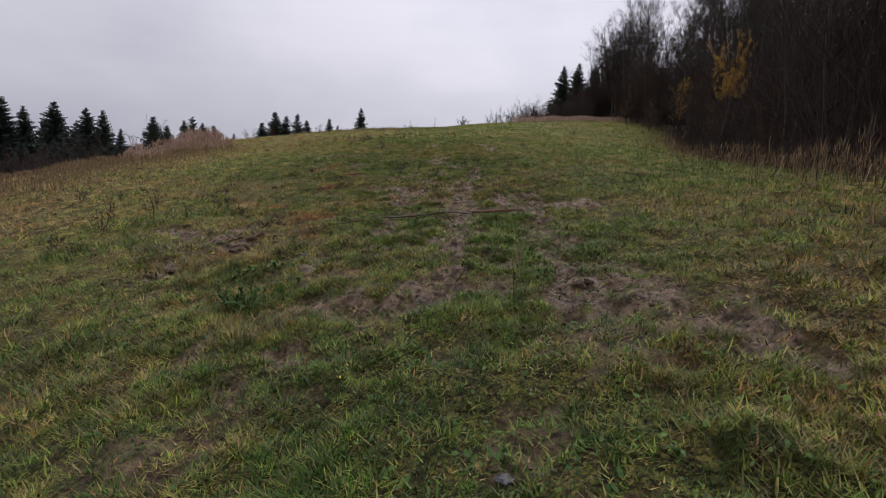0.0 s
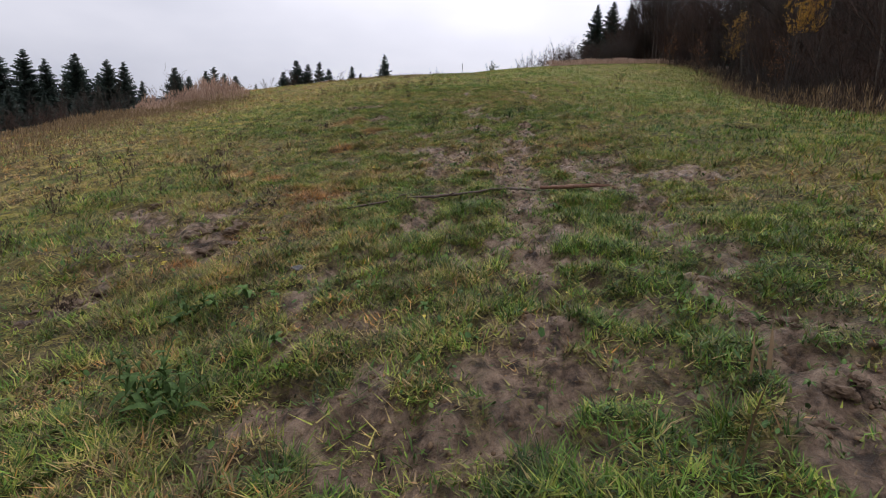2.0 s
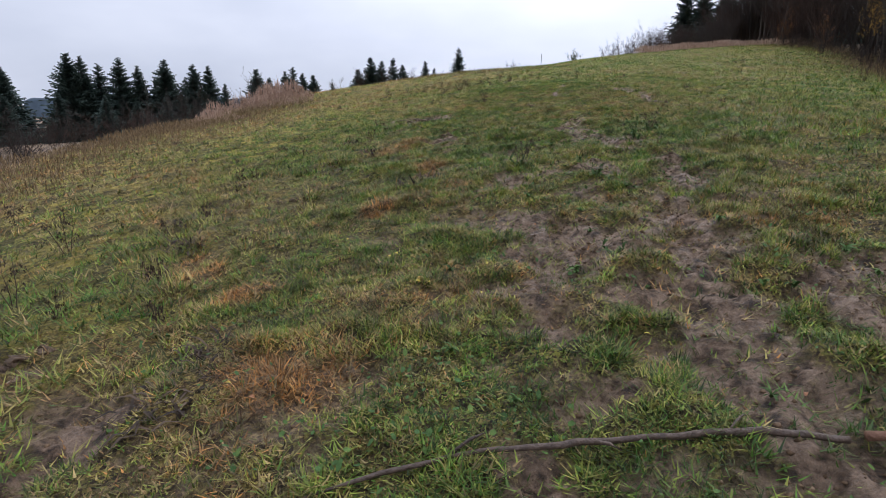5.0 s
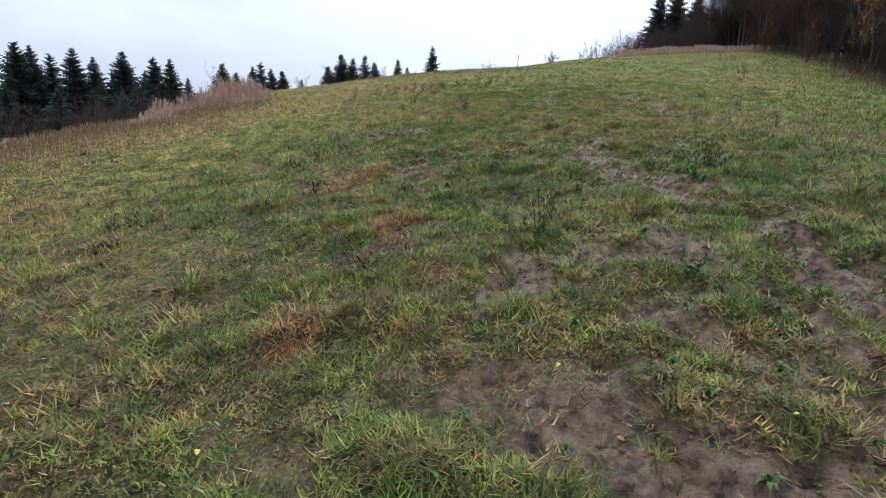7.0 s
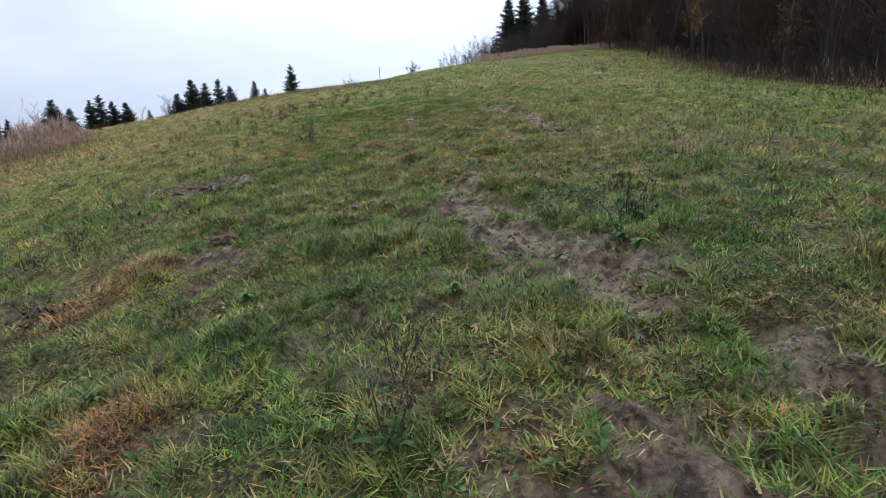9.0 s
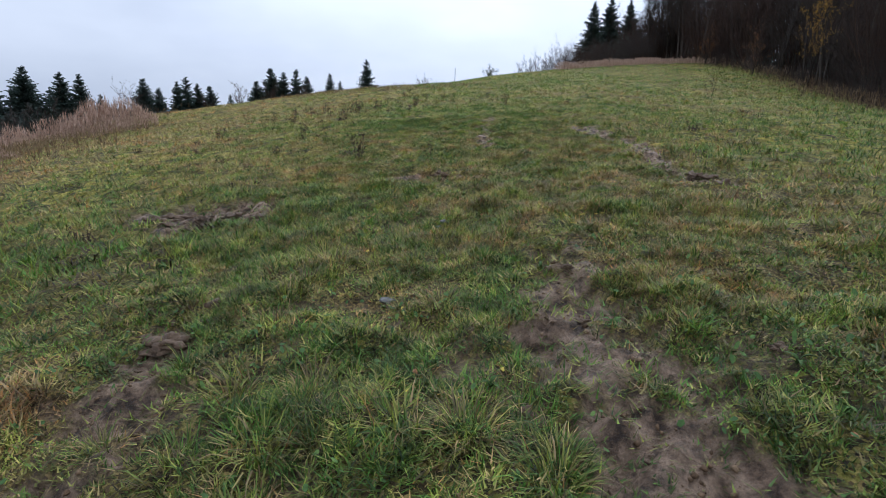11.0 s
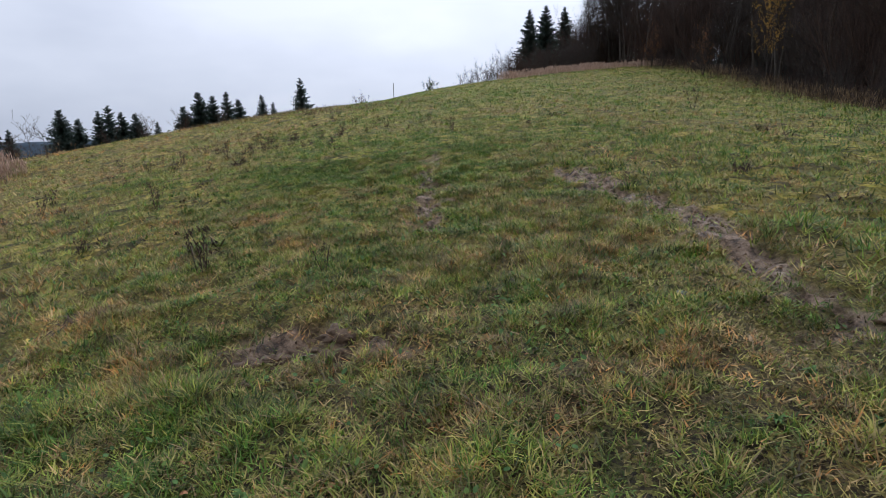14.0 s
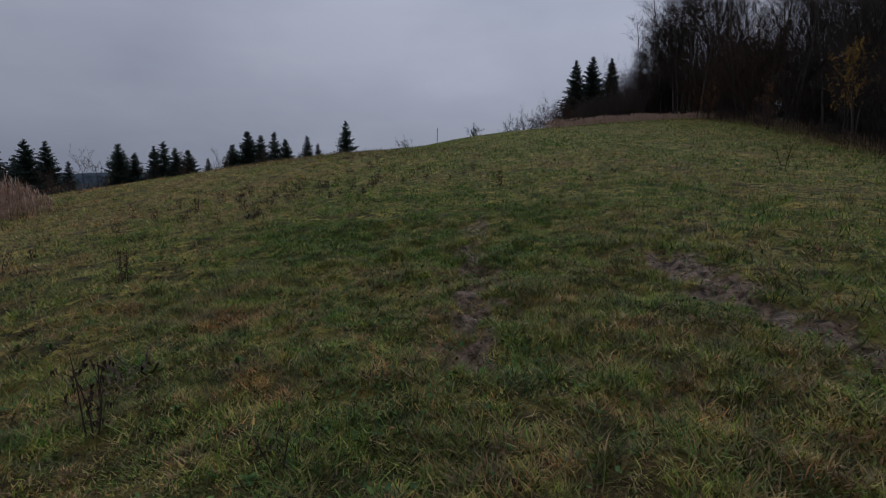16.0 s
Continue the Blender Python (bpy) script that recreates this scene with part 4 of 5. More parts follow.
tall_grass("dry_weeds", "ochre dry grass on the brow of the hill", cx2, cy2, rng.uniform(0.08, 0.34, n) * (0.3 + 1.3 * fbm(cx2, cy2, 2.0, 68, 2)), 0.02, M_straw, 0.0, (0.3, 1.2))

# ---- dead weeds that stand in the meadow ----


def dead_weed(seed, height):
    r = random.Random(seed)
    ob = new("dead_weed")
    ob.empty_display_size = 0.1
    c, hd = Shape(), Shape()
    for k in range(r.randint(2, 4)):
        a, s = r.uniform(0, 6.283), r.uniform(0.02, 0.35)
        p = Vector((math.cos(a) * 0.02, math.sin(a) * 0.02, -0.04))
        d = Vector((math.cos(a) * s, math.sin(a) * s, 1)).normalized()
        pts = [p]
        for q in range(4):
            d = (d + Vector((r.uniform(-0.15, 0.15), r.uniform(-0.15, 0.15), 0))).normalized()
            pts.append(pts[-1] + d * height * r.uniform(0.18, 0.28))
        c.tube(pts, [0.006, 0.005, 0.0045, 0.004, 0.002], 4)
        for q in range(r.randint(4, 8)):
            i = r.randint(1, 3)
            b = pts[i].lerp(pts[i + 1], r.random())
            e = b + Vector((r.uniform(-1, 1), r.uniform(-1, 1), r.uniform(0.1, 1.1))).normalized() * height * r.uniform(0.1, 0.28)
            c.spike(b, e, 0.003)
            for g in range(3):
                f = e + Vector((r.uniform(-1, 1), r.uniform(-1, 1), r.uniform(-1, 1))) * 0.018
                hd.spike(f, f + Vector((r.uniform(-0.02, 0.02), r.uniform(-0.02, 0.02), -0.035)), 0.008)
    part("stem", c, M_weed, ob)
    tagged(part("seed_head", hd, M_weed, ob), kind="stuff")
    return ob


WEEDS = [dead_weed(80 + k, h) for k, h in enumerate((0.35, 0.5, 0.42, 0.6, 0.3))]
for w_ob in WEEDS:
    tagged(w_ob, "dark brown dead weed with dry seed heads in the turf", "weed", "dead weeds of the meadow")
r_weed = random.Random(9)
for x, y, k in ((-5.77, 10.43, 1.0), (-4.5, 10.74, 0.9), (-4.7, 10.9, 0.8), (-6.46, 11.71, 1.0), (-3.9, 10.0, 0.8), (-3.54, 6.3, 0.8), (-1.42, 14.6, 0.8), (0.5, 16.5, 0.9), (-1.46, 14.14, 0.8),
                (-3.28, 24.2, 1.1), (-5.33, 27.9, 1.0), (3.02, 26.06, 1.0), (7.42, 36.2, 1.5), (0.54, 16.3, 0.8), (-4.98, 18.35, 0.7), (-2.02, 23.68, 0.6), (2.59, 20.0, 0.7), (3.8, 5.8, 0.35)):
    place(r_weed.choice(WEEDS), x, y, k, r_weed.uniform(0, 360))
for k in range(190):
    if k % 3 == 0:
        x, y = r_weed.gauss(-5.0, 2.6), r_weed.gauss(36.5, 2.5)
    elif k % 3 == 1:
        y = r_weed.uniform(8, 48)
        x = -5 - r_weed.random() ** 1.4 * 15
    else:
        y = r_weed.uniform(12, 60)
        x = float(wood_edge(y)) - 0.5 - r_weed.random() ** 1.6 * 5
    place(r_weed.choice(WEEDS), x, y, r_weed.uniform(0.5, 1.0), r_weed.uniform(0, 360))

# ---- the long fallen branch across the trodden line ----


def fallen_branch():
    ob = new("fallen_branch")
    ob.empty_display_size = 0.2
    line = ((-1.95, 8.22), (-1.6, 8.4), (-1.2, 8.55), (-0.8, 8.64), (-0.4, 8.7), (0.0, 8.74), (0.3, 8.73))
    rad = (0.006, 0.01, 0.012, 0.014, 0.015, 0.016, 0.017)
    fine, fr = [], []
    for i in range(len(line) - 1):
        for s in range(6):
            u = s / 6
            x, y = line[i][0] + u * (line[i + 1][0] - line[i][0]), line[i][1] + u * (line[i + 1][1] - line[i][1])
            fr.append((rad[i] + u * (rad[i + 1] - rad[i])) * (1 + 0.12 * math.sin(9 * x + 3)))
            fine.append(Vector((x, y + 0.008 * math.sin(7 * x), on_ground(x, y, 0.0) * 0.3 + float(hill(x, y)) * 0.7 + 0.012 + fr[-1])))
    b = Shape()
    b.tube(fine, fr, 8)
    for i, a, ln in ((10, 0.9, 0.14), (19, -1.0, 0.1), (27, 1.3, 0.08)):
        p = fine[i]
        b.tube([p, p + Vector((0.6 * ln, a * ln * 0.6, 0.35 * ln)), p + Vector((ln, a * ln, 0.4 * ln))], [0.011, 0.008, 0.003], 5)
    part("bark", b, M_stick, ob, smooth=True)
    w = Shape()
    ends = ((0.3, 8.73), (0.42, 8.74), (0.54, 8.74), (0.68, 8.74))
    w.tube([Vector((x, y, float(hill(x, y)) + 0.04)) for x, y in ends], [0.021, 0.019, 0.022, 0.026], 7)
    part("worn_wood", w, M_split, ob, "worn reddish stretch with the bark gone", True)
    s = Shape()
    for k in range(7):
        o = (k - 3) * 0.011
        ln = 0.3 + 0.06 * ((k * 5) % 4)
        pts = [Vector((0.66 + ln * u, 8.74 - 0.03 * u + o * (1 + 0.5 * u), float(hill(0.7 + 0.3 * u, 8.74)) + 0.042 + 0.01 * math.sin(k * 2.1) + 0.01 * u)) for u in (0, 0.35, 0.7, 1)]
        s.tube(pts, [0.013, 0.014, 0.011, 0.003], 4)
    part("split_end", s, M_split, ob, "reddish splintered end of the branch")
    return tagged(ob, "long dark fallen branch with a splintered reddish end", "branch")


fallen_branch()

# ---- clods, stones, leaves ----


def lump(name, seed, size, mat, flat=0.7, rough=0.35):
    bm = bmesh.new()
    bmesh.ops.create_icosphere(bm, subdivisions=3, radius=1.0)
    for v in bm.verts:
        n = noise.fractal(v.co * 1.3 + Vector((seed * 3.1, seed, 0)), 0.8, 2.0, 4)
        v.co = v.co * (1 + rough * n + 0.3 * rough * noise.noise(v.co * 5.5 + Vector((seed, 0, 0))))
        v.co.z *= flat
        v.co *= size
    me = bpy.data.meshes.new(name)
    bm.to_mesh(me)
    bm.free()
    me.materials.append(mat)
    me.polygons.foreach_set("use_smooth", np.ones(len(me.polygons), bool))
    return new(name, me)


CLODS = [tagged(lump("earth_clod", k, 0.085, M_clod, 0.5, 0.95), "dark wet clod of churned earth beside the mud", "clod", "churned clods") for k in range(4)]
r_clod = random.Random(3)
for x, y, k in ((-2.72, 7.5, 1.5), (-3.83, 8.0, 1.3), (-3.22, 8.08, 1.1), (-3.6, 6.37, 1.6), (-3.54, 6.45, 1.2), (-4.7, 9.5, 1.2), (-3.0, 7.9, 0.9), (-3.22, 18.0, 1.2), (-4.7, 20.6, 1.3), (-4.3, 20.5, 1.2), (-3.95, 20.9, 1.1),
                (-4.5, 21.1, 1.0), (-2.1, 22.3, 1.0), (1.1, 4.6, 1.0), (1.35, 4.3, 0.8), (1.2, 5.2, 0.9), (1.65, 3.9, 0.9), (-3.19, 18.64, 0.9), (-4.4, 13.4, 1.2), (0.25, 17.4, 0.7), (-1.04, 17.0, 0.8)):
    place(r_clod.choice(CLODS), x, y, 0.62 * k, r_clod.uniform(0, 360), on_ground(x, y, 0.0) + 0.002)
    for q in range(3):
        cx, cy = x + r_clod.gauss(0, 0.14), y + r_clod.gauss(0, 0.14)
        place(r_clod.choice(CLODS), cx, cy, r_clod.uniform(0.2, 0.5) * k, r_clod.uniform(0, 360), on_ground(cx, cy, 0.0))
# turned-up earth on the churned spots
for cx0, cx1, cy0, cy1, count in ((-5.3, -3.7, 20.7, 21.3, 34), (-3.4, -3.0, 17.4, 18.4, 14), (1.35, 1.9, 21.1, 21.9, 12), (-2.3, -1.6, 22.2, 22.6, 12), (-3.4, -2.8, 7.4, 8.2, 12)):
    for k in range(count):
        x, y = r_clod.uniform(cx0, cx1), r_clod.uniform(cy0, cy1)
        place(r_clod.choice(CLODS), x, y, r_clod.uniform(0.35, 1.15), r_clod.uniform(0, 360), on_ground(x, y, 0.0))
for k in range(40):
    w, pts = r_clod.choice(STREAKS)
    ax, ay = r_clod.choice(pts)
    x, y = ax + r_clod.gauss(0, w), ay + r_clod.gauss(0, 0.35)
    place(r_clod.choice(CLODS), x, y, r_clod.uniform(0.15, 0.42), r_clod.uniform(0, 360), on_ground(x, y, 0.0))
STONES = [tagged(lump("stone", 20 + k, 0.05, M_stone, 0.32, 0.6), "small grey stone lying in the turf", "stone", "stones in the turf") for k in range(3)]
for x, y, k in ((0.28, 2.16, 0.8), (-1.79, 6.6, 1.0), (-1.62, 19.9, 0.7), (-1.88, 18.3, 1.0), (-1.57, 20.0, 0.9), (0.55, 22.5, 0.7), (-0.2, 14.6, 0.6)):
    place(r_clod.choice(STONES), x, y, k, r_clod.uniform(0, 360), on_ground(x, y, 0.0) + 0.015)


def wood_scrap():
    s = Shape()
    s.tube([Vector((-0.16, 0, 0.03)), Vector((-0.05, 0.01, 0.04)), Vector((0.06, 0, 0.035)), Vector((0.17, 0.015, 0.05))], [0.012, 0.026, 0.024, 0.006], 5)
    me = s.mesh("wood_scrap", M_stick)
    return new("wood_scrap", me)


scrap = tagged(wood_scrap(), "short grey piece of weathered wood in the grass", "wood")
place(scrap, -0.3, 11.75, 0.75, 65)
place(scrap, 0.95, 7.6, 0.5, 110)
place(scrap, -2.5, 6.5, 1.2, 12)
place(scrap, -1.61, 19.95, 0.95, 112)


def leaf_shape(length, width, curl, lobes=0, droop=0.3):
    """A folded leaf with a midrib crease, its stalk at the origin, pointing along +x."""
    s = Shape()
    n = 6
    left, right, mid = [], [], []
    for k in range(n + 1):
        u = k / n
        w = width * math.sin(math.pi * min(u * 0.96 + 0.02, 1)) ** 0.7 * (1 - 0.25 * u)
        if lobes and k % 2:
            w *= 0.72
        z = curl * math.sin(math.pi * u * 0.9) * length - droop * u * u * length * 0.4
        mid.append(Vector((u * length, 0, z)))
        left.append(Vector((u * length, w / 2, z + w * 0.22)))
        right.append(Vector((u * length, -w / 2, z + w * 0.22)))
    s.v = mid + left + right
    for k in range(n):
        s.f += [(k, k + 1, n + 2 + k, n + 1 + k), (k + 1, k, 2 * n + 2 + k, 2 * n + 3 + k)]
    return s


LEAF_A = leaf_shape(0.17, 0.055, 0.28).mesh("leaf", M_leaf_dark, True)
LEAF_B = leaf_shape(0.11, 0.045, 0.35, 1).mesh("leaf", M_leaf, True)
LEAF_C = leaf_shape(0.14, 0.06, 0.5).mesh("leaf", M_leaf, True)


def rosette(mesh_data, count, seed):
    r = random.Random(seed)
    ob = new("weed_rosette")
    ob.empty_display_size = 0.08
    for k in range(count):
        lf = new("leaf", mesh_data)
        lf.parent = ob
        kk = r.uniform(0.4, 1.2)
        lf.matrix_basis = pose(0, 0, 0.01, r.uniform(-15, 15), r.uniform(-45, -5), 360 * k / count + r.uniform(-22, 22)) @ Matrix.Diagonal((kk, kk, kk, 1))
    return ob


ROSETTES = [rosette(LEAF_A, 8, 1), rosette(LEAF_B, 10, 2), rosette(LEAF_C, 7, 3)]
for ro, lab in zip(ROSETTES, ("dark green leafy rosette of a broadleaf weed", "fresh green toothed weed rosette in worn turf", "bright green broad-leaved seedling in the mud")):
    tagged(ro, lab, "weed", "weed rosettes")
r_ros = random.Random(17)
for x, y, k, s in ((-0.47, 10.79, 0, 1.2), (-0.76, 10.6, 2, 1.0), (0.39, 7.8, 0, 1.2), (-0.66, 13.84, 0, 1.2), (0.32, 13.12, 0, 1.3), (-0.51, 13.13, 2, 1.1), (-1.74, 10.68, 0, 1.2), (-2.0, 6.1, 2, 1.4), (-2.2, 6.0, 2, 1.2), (-2.35, 5.8, 0, 1.4),
                   (-1.04, 15.43, 2, 1.2), (0.26, 15.98, 0, 1.6), (0.3, 15.8, 2, 1.3), (-2.5, 16.0, 2, 1.2), (-0.3, 12.2, 1, 1.0), (0.95, 9.4, 1, 1.2), (0.6, 10.3, 0, 1.0), (1.1, 10.8, 1, 1.2), (-0.45, 17.9, 1, 1.1), (-1.5, 5.3, 1, 1.2), (-1.9, 4.9, 0, 1.5)):
    place(ROSETTES[k], x, y, 0.62 * s, r_ros.uniform(0, 360), on_ground(x, y, 0.0))
for k in range(150):
    y = r_ros.uniform(2.0, 26)
    x = -0.06 * y + r_ros.gauss(0, 1.5)
    place(ROSETTES[r_ros.choice((0, 1, 1, 2))], x, y, r_ros.uniform(0.25, 0.65), r_ros.uniform(0, 360), on_ground(x, y, 0.0))

FALLEN = [new("fallen_leaf", leaf_shape(0.085, 0.06, 0.2, 0, -0.2).mesh("fallen_leaf", m, True)) for m in (M_litter, M_yleaf, M_litter)]
for fo, lab in zip(FALLEN, ("curled brown fallen leaf on the grass", "yellow fallen leaf lying on the turf", "russet fallen leaf on worn ground")):
    tagged(fo, lab, "leaf", "fallen leaves")
for x, y, k in ((-2.3, 11.1, 1), (-2.36, 11.05, 1), (-1.89, 10.28, 1), (-1.83, 10.3, 1), (-1.93, 10.33, 1), (-2.92, 11.48, 1), (-1.4, 10.16, 1), (-0.09, 19.72, 1), (-0.05, 19.66, 1), (-0.12, 19.6, 1), (-2.21, 19.31, 1), (-2.17, 19.36, 1), (-0.35, 12.45, 0), (-0.2, 12.5, 2)):
    place(FALLEN[k], x, y, 0.45, r_ros.uniform(0, 360), on_ground(x, y, -0.035), tilt=r_ros.uniform(-25, 25))
for k in range(130):
    y = r_ros.uniform(1.8, 25)
    x = -0.06 * y + r_ros.gauss(0, 1.7)
    place(FALLEN[r_ros.choice((0, 0, 1, 2))], x, y, r_ros.uniform(0.28, 0.52), r_ros.uniform(0, 360), on_ground(x, y, -0.02), tilt=r_ros.uniform(-30, 30))


def tussock(seed, size, dry):
    r = random.Random(seed)
    s, tint, tones = Shape(), [], []
    for k in range(110):
        a, b = r.uniform(0, 6.283), r.random() ** 0.6 * size * 0.5
        ln, lean, w = size * r.uniform(0.55, 1.2), r.uniform(0.35, 1.35), r.uniform(0.0025, 0.0048)
        p = Vector((math.cos(a) * b, math.sin(a) * b, -0.02))
        h = a + r.uniform(-0.6, 0.6)
        d = Vector((math.cos(h), math.sin(h), 0))
        sd = Vector((-d.y, d.x, 0)) * w
        m1 = p + d * ln * 0.4 * math.sin(lean * 0.5) + Vector((0, 0, ln * 0.4 * math.cos(lean * 0.5)))
        m2 = m1 + d * ln * 0.35 * math.sin(lean * 1.2) + Vector((0, 0, ln * 0.35 * math.cos(lean * 1.2)))
        tip = m2 + d * ln * 0.3 * math.sin(lean * 1.9) + Vector((0, 0, ln * 0.3 * math.cos(lean * 1.9)))
        s.add([p - sd, p + sd, m1 + sd, m1 - sd, m2 + sd * 0.7, m2 - sd * 0.7, tip], [(0, 1, 2, 3), (3, 2, 4, 5), (5, 4, 6)])
        tint += [min(1, max(0, dry + r.gauss(0, 0.2)))] * 7
        tones += [r.uniform(0.1, 0.95)] * 7
    me = s.mesh("grass_tussock", M_grass)
    me.attributes.new("dry", "FLOAT", "POINT").data.foreach_set("value", np.array(tint, np.float32))
    me.attributes.new("tone", "FLOAT", "POINT").data.foreach_set("value", np.array(tones, np.float32))
    return new("grass_tussock", me)


TUSSOCKS = [tagged(tussock(90 + k, 0.2 + 0.03 * (k % 3), d), lab, "grass", "grass tussocks") for k, (d, lab) in enumerate((
    (0.2, "fresh green tussock of long arching grass"), (0.45, "yellowing tussock of long arching grass"), (0.62, "straw coloured tussock of withered grass"), (0.08, "deep green tuft of thick grass"), (1.0, "rust orange tussock of dead grass")))]
r_tus = random.Random(23)
for x, y, k, s in ((-1.94, 4.86, 3, 1.5), (-1.8, 4.75, 0, 1.2), (-2.05, 4.7, 3, 1.2), (-4.63, 15.67, 1, 1.6), (-4.4, 15.6, 2, 1.5), (-4.2, 13.4, 2, 1.6), (-2.34, 14.2, 0, 1.4), (-4.08, 10.43, 2, 1.5), (0.54, 16.3, 3, 1.0), (-2.2, 16.8, 1, 1.3), (-2.5, 17.2, 1, 1.2),
                   (-1.3, 17.0, 2, 1.1), (-1.6, 16.9, 1, 1.3), (-2.6, 18.4, 1, 1.3), (-1.9, 18.6, 0, 1.2), (-1.6, 12.8, 0, 1.2), (1.9, 4.4, 1, 1.2), (0.6, 4.4, 0, 1.0), (0.7, 3.9, 1, 1.0),
                   (-2.44, 9.14, 4, 1.1), (-2.62, 9.25, 4, 0.9), (-2.3, 9.3, 4, 0.9), (-2.55, 8.98, 4, 0.8), (-2.25, 9.05, 4, 0.8), (-3.34, 10.3, 4, 0.7), (-2.95, 12.5, 4, 0.8), (-2.8, 14.6, 4, 0.8), (-2.65, 14.75, 4, 0.7)):
    place(TUSSOCKS[k], x, y, 0.8 * s, r_tus.uniform(0, 360))
for k in range(330):
    y = r_tus.uniform(2.0, 34)
    x = -0.06 * y + r_tus.choice((-1, 1)) * abs(r_tus.gauss(0, 2.7))
    if float(mud_at(x, y)) > 0.25 or x > float(wood_edge(y)) - 1:
        continue
    dr = float(dry_at(x, y))
    kind = 0 if dr < 0.32 else 1 if dr < 0.5 else 2
    if 14.5 < y < 21 and r_tus.random() < 0.45:
        kind = 2
    if r_tus.random() < 0.15:
        kind = 3
    place(TUSSOCKS[kind], x, y, r_tus.uniform(0.45, 0.95), r_tus.uniform(0, 360))
# withered tufts along the worn line
for k in range(46):
    x, y = r_tus.uniform(-3.3, -0.9), r_tus.uniform(16.3, 20.5)
    place(TUSSOCKS[r_tus.choice((2, 2, 1, 0))], x, y, r_tus.uniform(0.6, 1.0), r_tus.uniform(0, 360))


def dead_clump(seed, size):
    """A low mat of dark, collapsed stalks."""
    r = random.Random(seed)
    s = Shape()
    for k in range(90):
        a, b = r.uniform(0, 6.283), r.random() ** 0.7 * size
        p = Vector((math.cos(a) * b, math.sin(a) * b * 0.7, -0.02))
        h = r.uniform(0, 6.283)
        ln = size * r.uniform(0.5, 1.1)
        q = p + Vector((math.cos(h) * ln * 0.7, math.sin(h) * ln * 0.7, ln * r.uniform(0.1, 0.55) * (1.1 - b / size)))
        m = p.lerp(q, 0.5) + Vector((0, 0, ln * 0.14))
        w = Vector((-math.sin(h), math.cos(h), 0)) * r.uniform(0.004, 0.008)
        s.add([p - w, p + w, m + w, m - w, q], [(0, 1, 2, 3), (3, 2, 4)])
    return new("dead_clump", s.mesh("dead_clump", M_weed))


DEAD = [tagged(dead_clump(140 + k, 0.24 + 0.04 * k), "low dark clump of collapsed dead stalks in the meadow", "weed", "dead clumps of the meadow") for k in range(3)]
for x, y, k in ((-4.4, 20.8, 1.5), (-4.1, 20.6, 1.2), (-4.8, 21.0, 1.3), (-4.63, 15.67, 1.2), (-4.2, 13.4, 1.2), (-5.0, 22.4, 1.3), (-4.5, 10.8, 1.3), (-5.8, 10.5, 1.0), (-3.6, 6.35, 1.0), (-3.2, 18.0, 0.8), (-4.37, 15.1, 1.3), (-3.9, 13.9, 1.2), (-4.13, 13.3, 1.1), (-5.9, 14.7, 1.2), (-4.73, 22.6, 1.2), (-2.26, 14.76, 0.9), (1.51, 21.7, 1.0), (1.81, 21.2, 1.1), (-5.2, 36.5, 1.8), (-4.2, 36.0, 1.8), (-3.6, 37.5, 1.6), (-6.3, 35.8, 1.6)):
    place(r_tus.choice(DEAD), x, y, k, r_tus.uniform(0, 360))
for k in range(330):
    y = 6 + 49 * r_tus.random() ** 1.3
    x = r_tus.gauss(-6.0, 3.0) if k % 4 else r_tus.gauss(7, 3.5)
    if x > float(wood_edge(y)) - 1 or float(mud_at(x, y)) > 0.5 or abs(x + 0.06 * y) < 1.6:
        continue
    place(r_tus.choice(DEAD), x, y, r_tus.uniform(0.6, 1.5), r_tus.uniform(0, 360))

# small round leaves of clover and sorrel among the blades
n = 60000
sx, sy = scatter(n, -6, 4.5, 1.2, 30, lambda x, y: np.clip(fbm(x, y, 0.8, 51, 3) * 3.2 - 1.35, 0, 1) * (1 - 0.75 * mud_at(x, y)) * np.exp(-(off_line(x, y) / 3.2) ** 2))
n = len(sx)
sz, sa, ss, st = ground_z(sx, sy) + rng.uniform(0.01, 0.06, n), rng.uniform(0, 6.283, n), rng.uniform(0.008, 0.022, n), rng.normal(0, 0.55, (n, 2))
ring = np.array([(1.0, 0.0), (0.3, 0.62), (-0.8, 0.35), (-0.8, -0.35), (0.3, -0.62)])
lv = np.zeros((n, 5, 3))
for k, (u, v) in enumerate(ring):
    dx, dy = ss * (u * np.cos(sa) - v * np.sin(sa)), ss * (u * np.sin(sa) + v * np.cos(sa))
    lv[:, k] = np.stack([sx + dx, sy + dy, sz + dx * st[:, 0] + dy * st[:, 1]], 1)
tagged(new("clover_leaves", build_mesh("clover_leaves", lv.reshape(-1, 3), np.arange(5 * n), np.full(n, 5), [M_leaf])), "small rounded green leaves scattered through the turf", "leaves", kind="stuff")

# crumbs of churned earth on the bare ground
n = 90000
kx, ky = scatter(n, -5.2, 2.8, 1.5, 29, lambda x, y: np.clip(mud_at(x, y) * 1.4 - 0.35, 0, 1) * np.clip(fbm(x, y, 0.3, 57, 2) * 2.2 - 0.5, 0, 1))
n = len(kx)
kz, kr = ground_z(kx, ky), 0.004 + 0.018 * rng.random(n) ** 2.5
octa = np.array([(1, 0, 0), (0, 1, 0), (-1, 0, 0), (0, -1, 0), (0, 0, 0.8), (0, 0, -0.6)], float)
kv = np.stack([kx, ky, kz], 1)[:, None] + octa[None] * kr[:, None, None] * rng.uniform(0.55, 1.5, (n, 6, 1)) + rng.normal(0, 0.18, (n, 6, 3)) * kr[:, None, None]
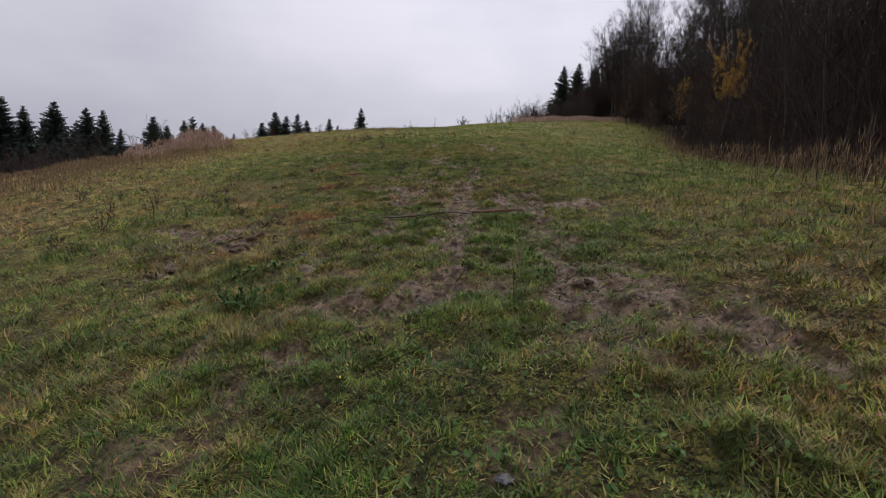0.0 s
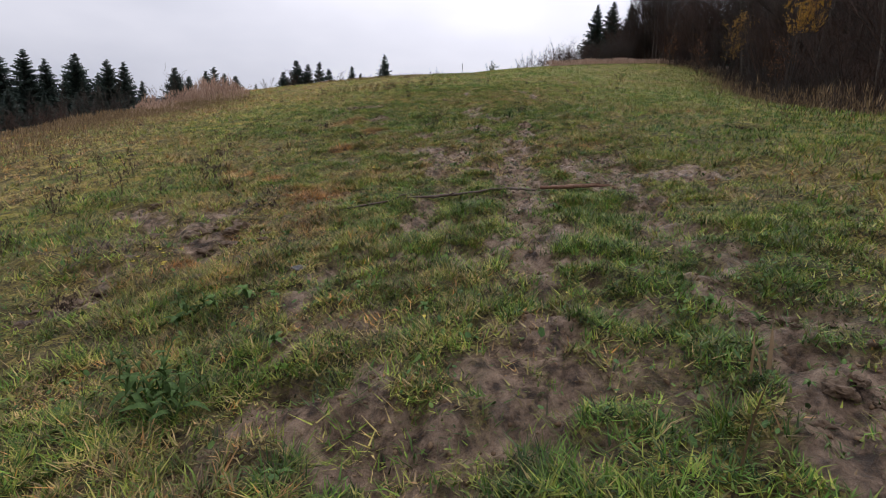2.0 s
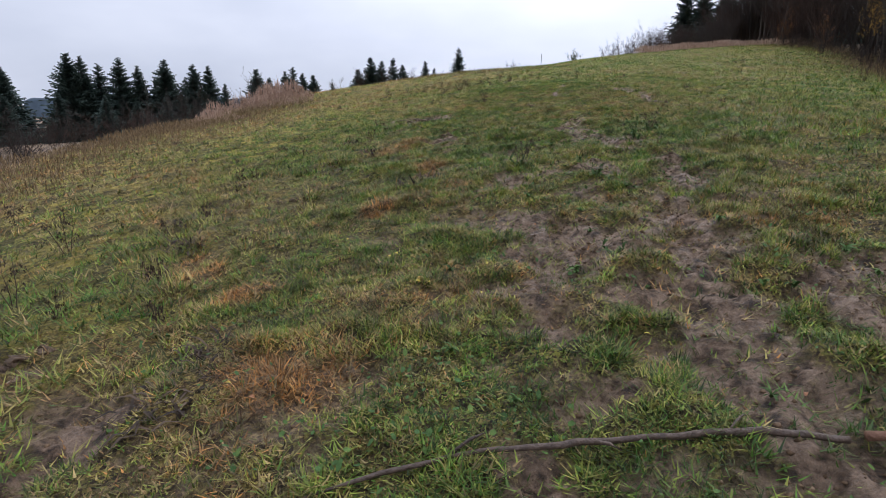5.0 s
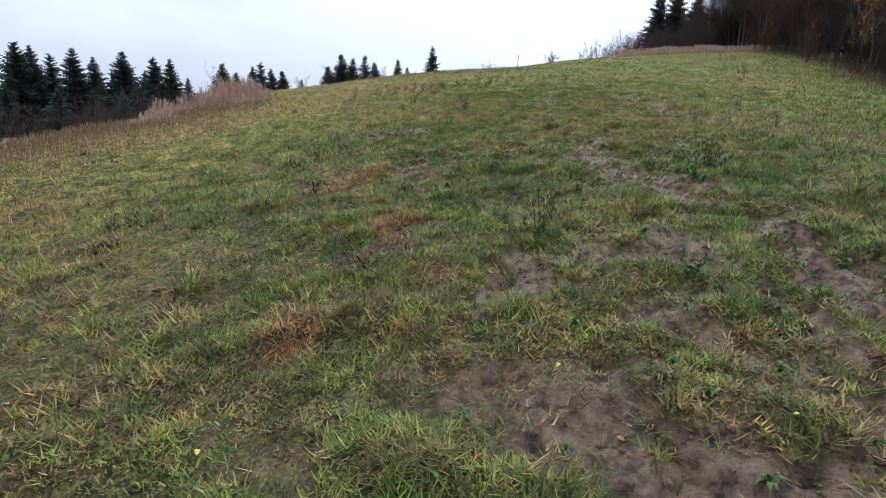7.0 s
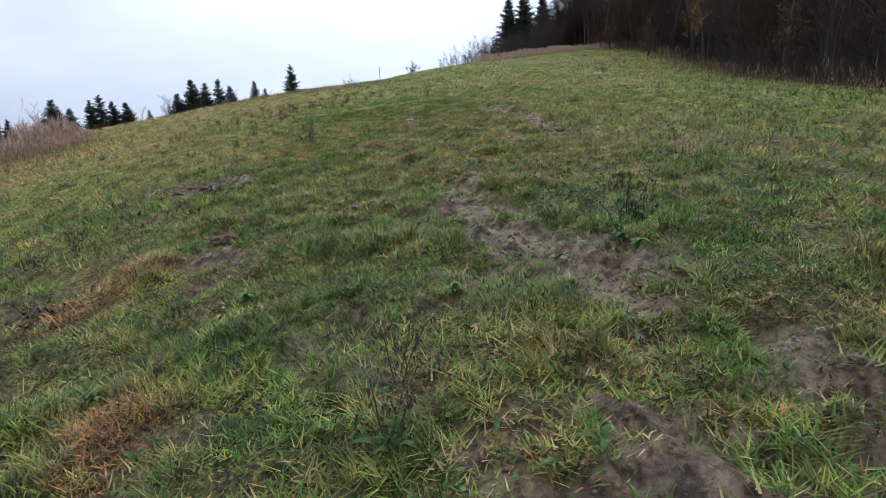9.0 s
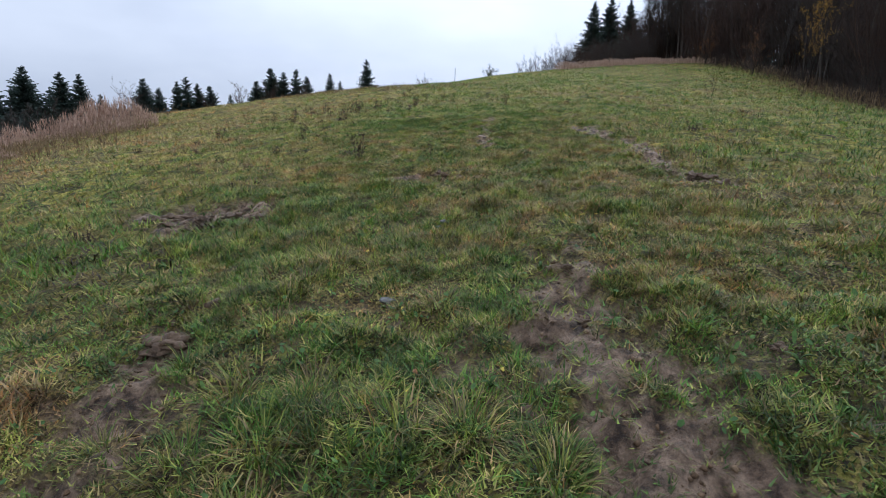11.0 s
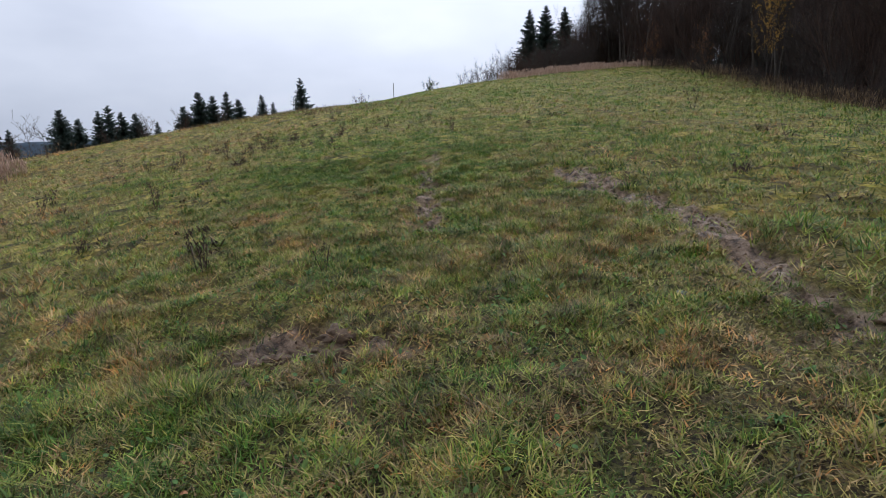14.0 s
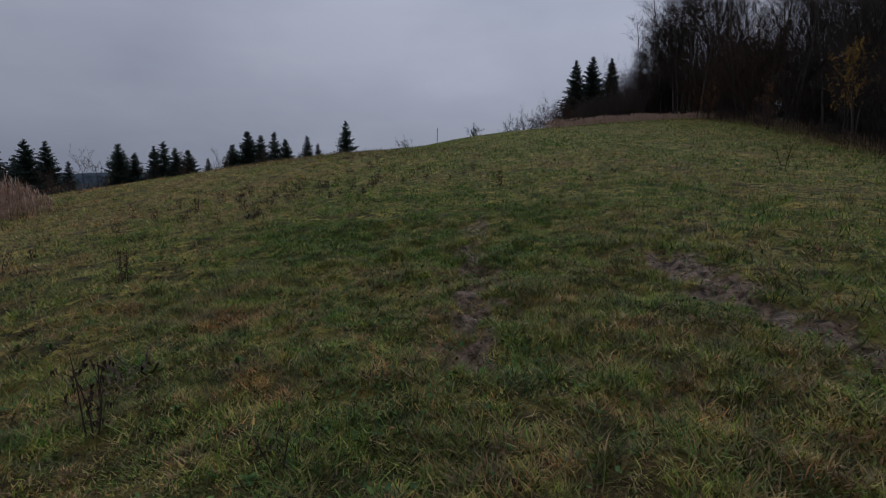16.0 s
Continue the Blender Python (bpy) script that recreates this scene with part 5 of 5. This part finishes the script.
tri = np.array([0, 1, 4, 1, 2, 4, 2, 3, 4, 3, 0, 4, 1, 0, 5, 2, 1, 5, 3, 2, 5, 0, 3, 5])
tagged(new("earth_crumbs", build_mesh("earth_crumbs", kv.reshape(-1, 3), (np.arange(n)[:, None] * 6 + tri).ravel(), np.full(8 * n, 3), [M_crumb], None, True)),
       "small crumbs of wet brown earth on trodden ground", "earth", kind="stuff")


def leafy_weed(seed, height, mesh_data):
    """An upright weed with leaves up its stem."""
    r = random.Random(seed)
    ob = new("leafy_weed")
    ob.empty_display_size = 0.1
    for st in range(3):
        a = r.uniform(0, 6.283)
        c = Shape()
        pts = [Vector((math.cos(a) * 0.03 * u, math.sin(a) * 0.03 * u, height * u * 0.33 - 0.03)) + Vector((math.cos(a), math.sin(a), 0)) * 0.05 * u * r.random() for u in range(4)]
        c.tube(pts, [0.005, 0.0045, 0.004, 0.0025], 5)
        part("stem", c, M_leaf_dark, ob)
        for k in range(8):
            u = 0.15 + 0.85 * k / 8
            i = min(int(u * 3), 2)
            p = pts[i].lerp(pts[i + 1], u * 3 - i)
            lf = new("leaf", mesh_data)
            lf.parent = ob
            kk = r.uniform(0.45, 0.95) * (1.15 - 0.6 * u)
            lf.matrix_basis = pose(p.x, p.y, p.z, r.uniform(-20, 20), r.uniform(-50, 5), 137.5 * k + r.uniform(-20, 20)) @ Matrix.Diagonal((kk, kk, kk, 1))
    return tagged(ob, "upright dark green leafy weed in the turf", "weed", "leafy weeds")


LEAFY = [leafy_weed(201, 0.34, LEAF_B), leafy_weed(202, 0.26, LEAF_A)]
for x, y, k, sc in ((0.26, 15.98, 0, 1.2), (-1.94, 4.86, 0, 1.0), (-1.82, 4.72, 1, 1.1), (-2.06, 4.95, 1, 1.0), (0.54, 16.3, 1, 0.8), (-0.47, 10.79, 1, 0.7), (-2.3, 5.9, 1, 0.8), (-1.46, 14.1, 1, 0.8), (-0.5, 13.1, 1, 0.7)):
    place(LEAFY[k], x, y, sc, r_ros.uniform(0, 360), on_ground(x, y, 0.0))

# yellow flowered weed beside the churned ground
fl = new("flowering_weed")
r_fl = random.Random(8)
for k in range(9):
    a = r_fl.uniform(0, 6.283)
    tip = Vector((math.cos(a) * 0.12, math.sin(a) * 0.12, r_fl.uniform(0.16, 0.32)))
    fl_s, fl_h = Shape(), Shape()
    fl_s.spike(Vector((0, 0, -0.02)), tip, 0.004)
    for g in range(5):
        b = 6.283 * g / 5
        fl_h.spike(tip, tip + Vector((math.cos(b) * 0.022, math.sin(b) * 0.022, 0.006)), 0.007)
    part("stem", fl_s, M_leaf, fl)
    part("flower", fl_h, M_yleaf, fl, "small bright yellow flower head")
tagged(fl, "low weed with small yellow flowers in the turf", "flower", "yellow flowers")
place(fl, -3.13, 6.76, 1.0, 0)
place(fl, -0.21, 19.78, 0.8, 120)
place(fl, -0.45, 19.49, 0.6, 40)

# thin marker post on the crest
post = new("marker_post")
p_s = Shape()
p_s.tube([Vector((0, 0, -0.2)), Vector((0.02, 0, 0.9)), Vector((0.03, 0.01, 1.9))], [0.045, 0.042, 0.035], 6)
part("pole", p_s, M_wood, post)
post.matrix_basis = pose(-3.6, 84.0, float(hill(-3.6, 84.0)))
tagged(post, "thin weathered wooden post on the crest", "post")
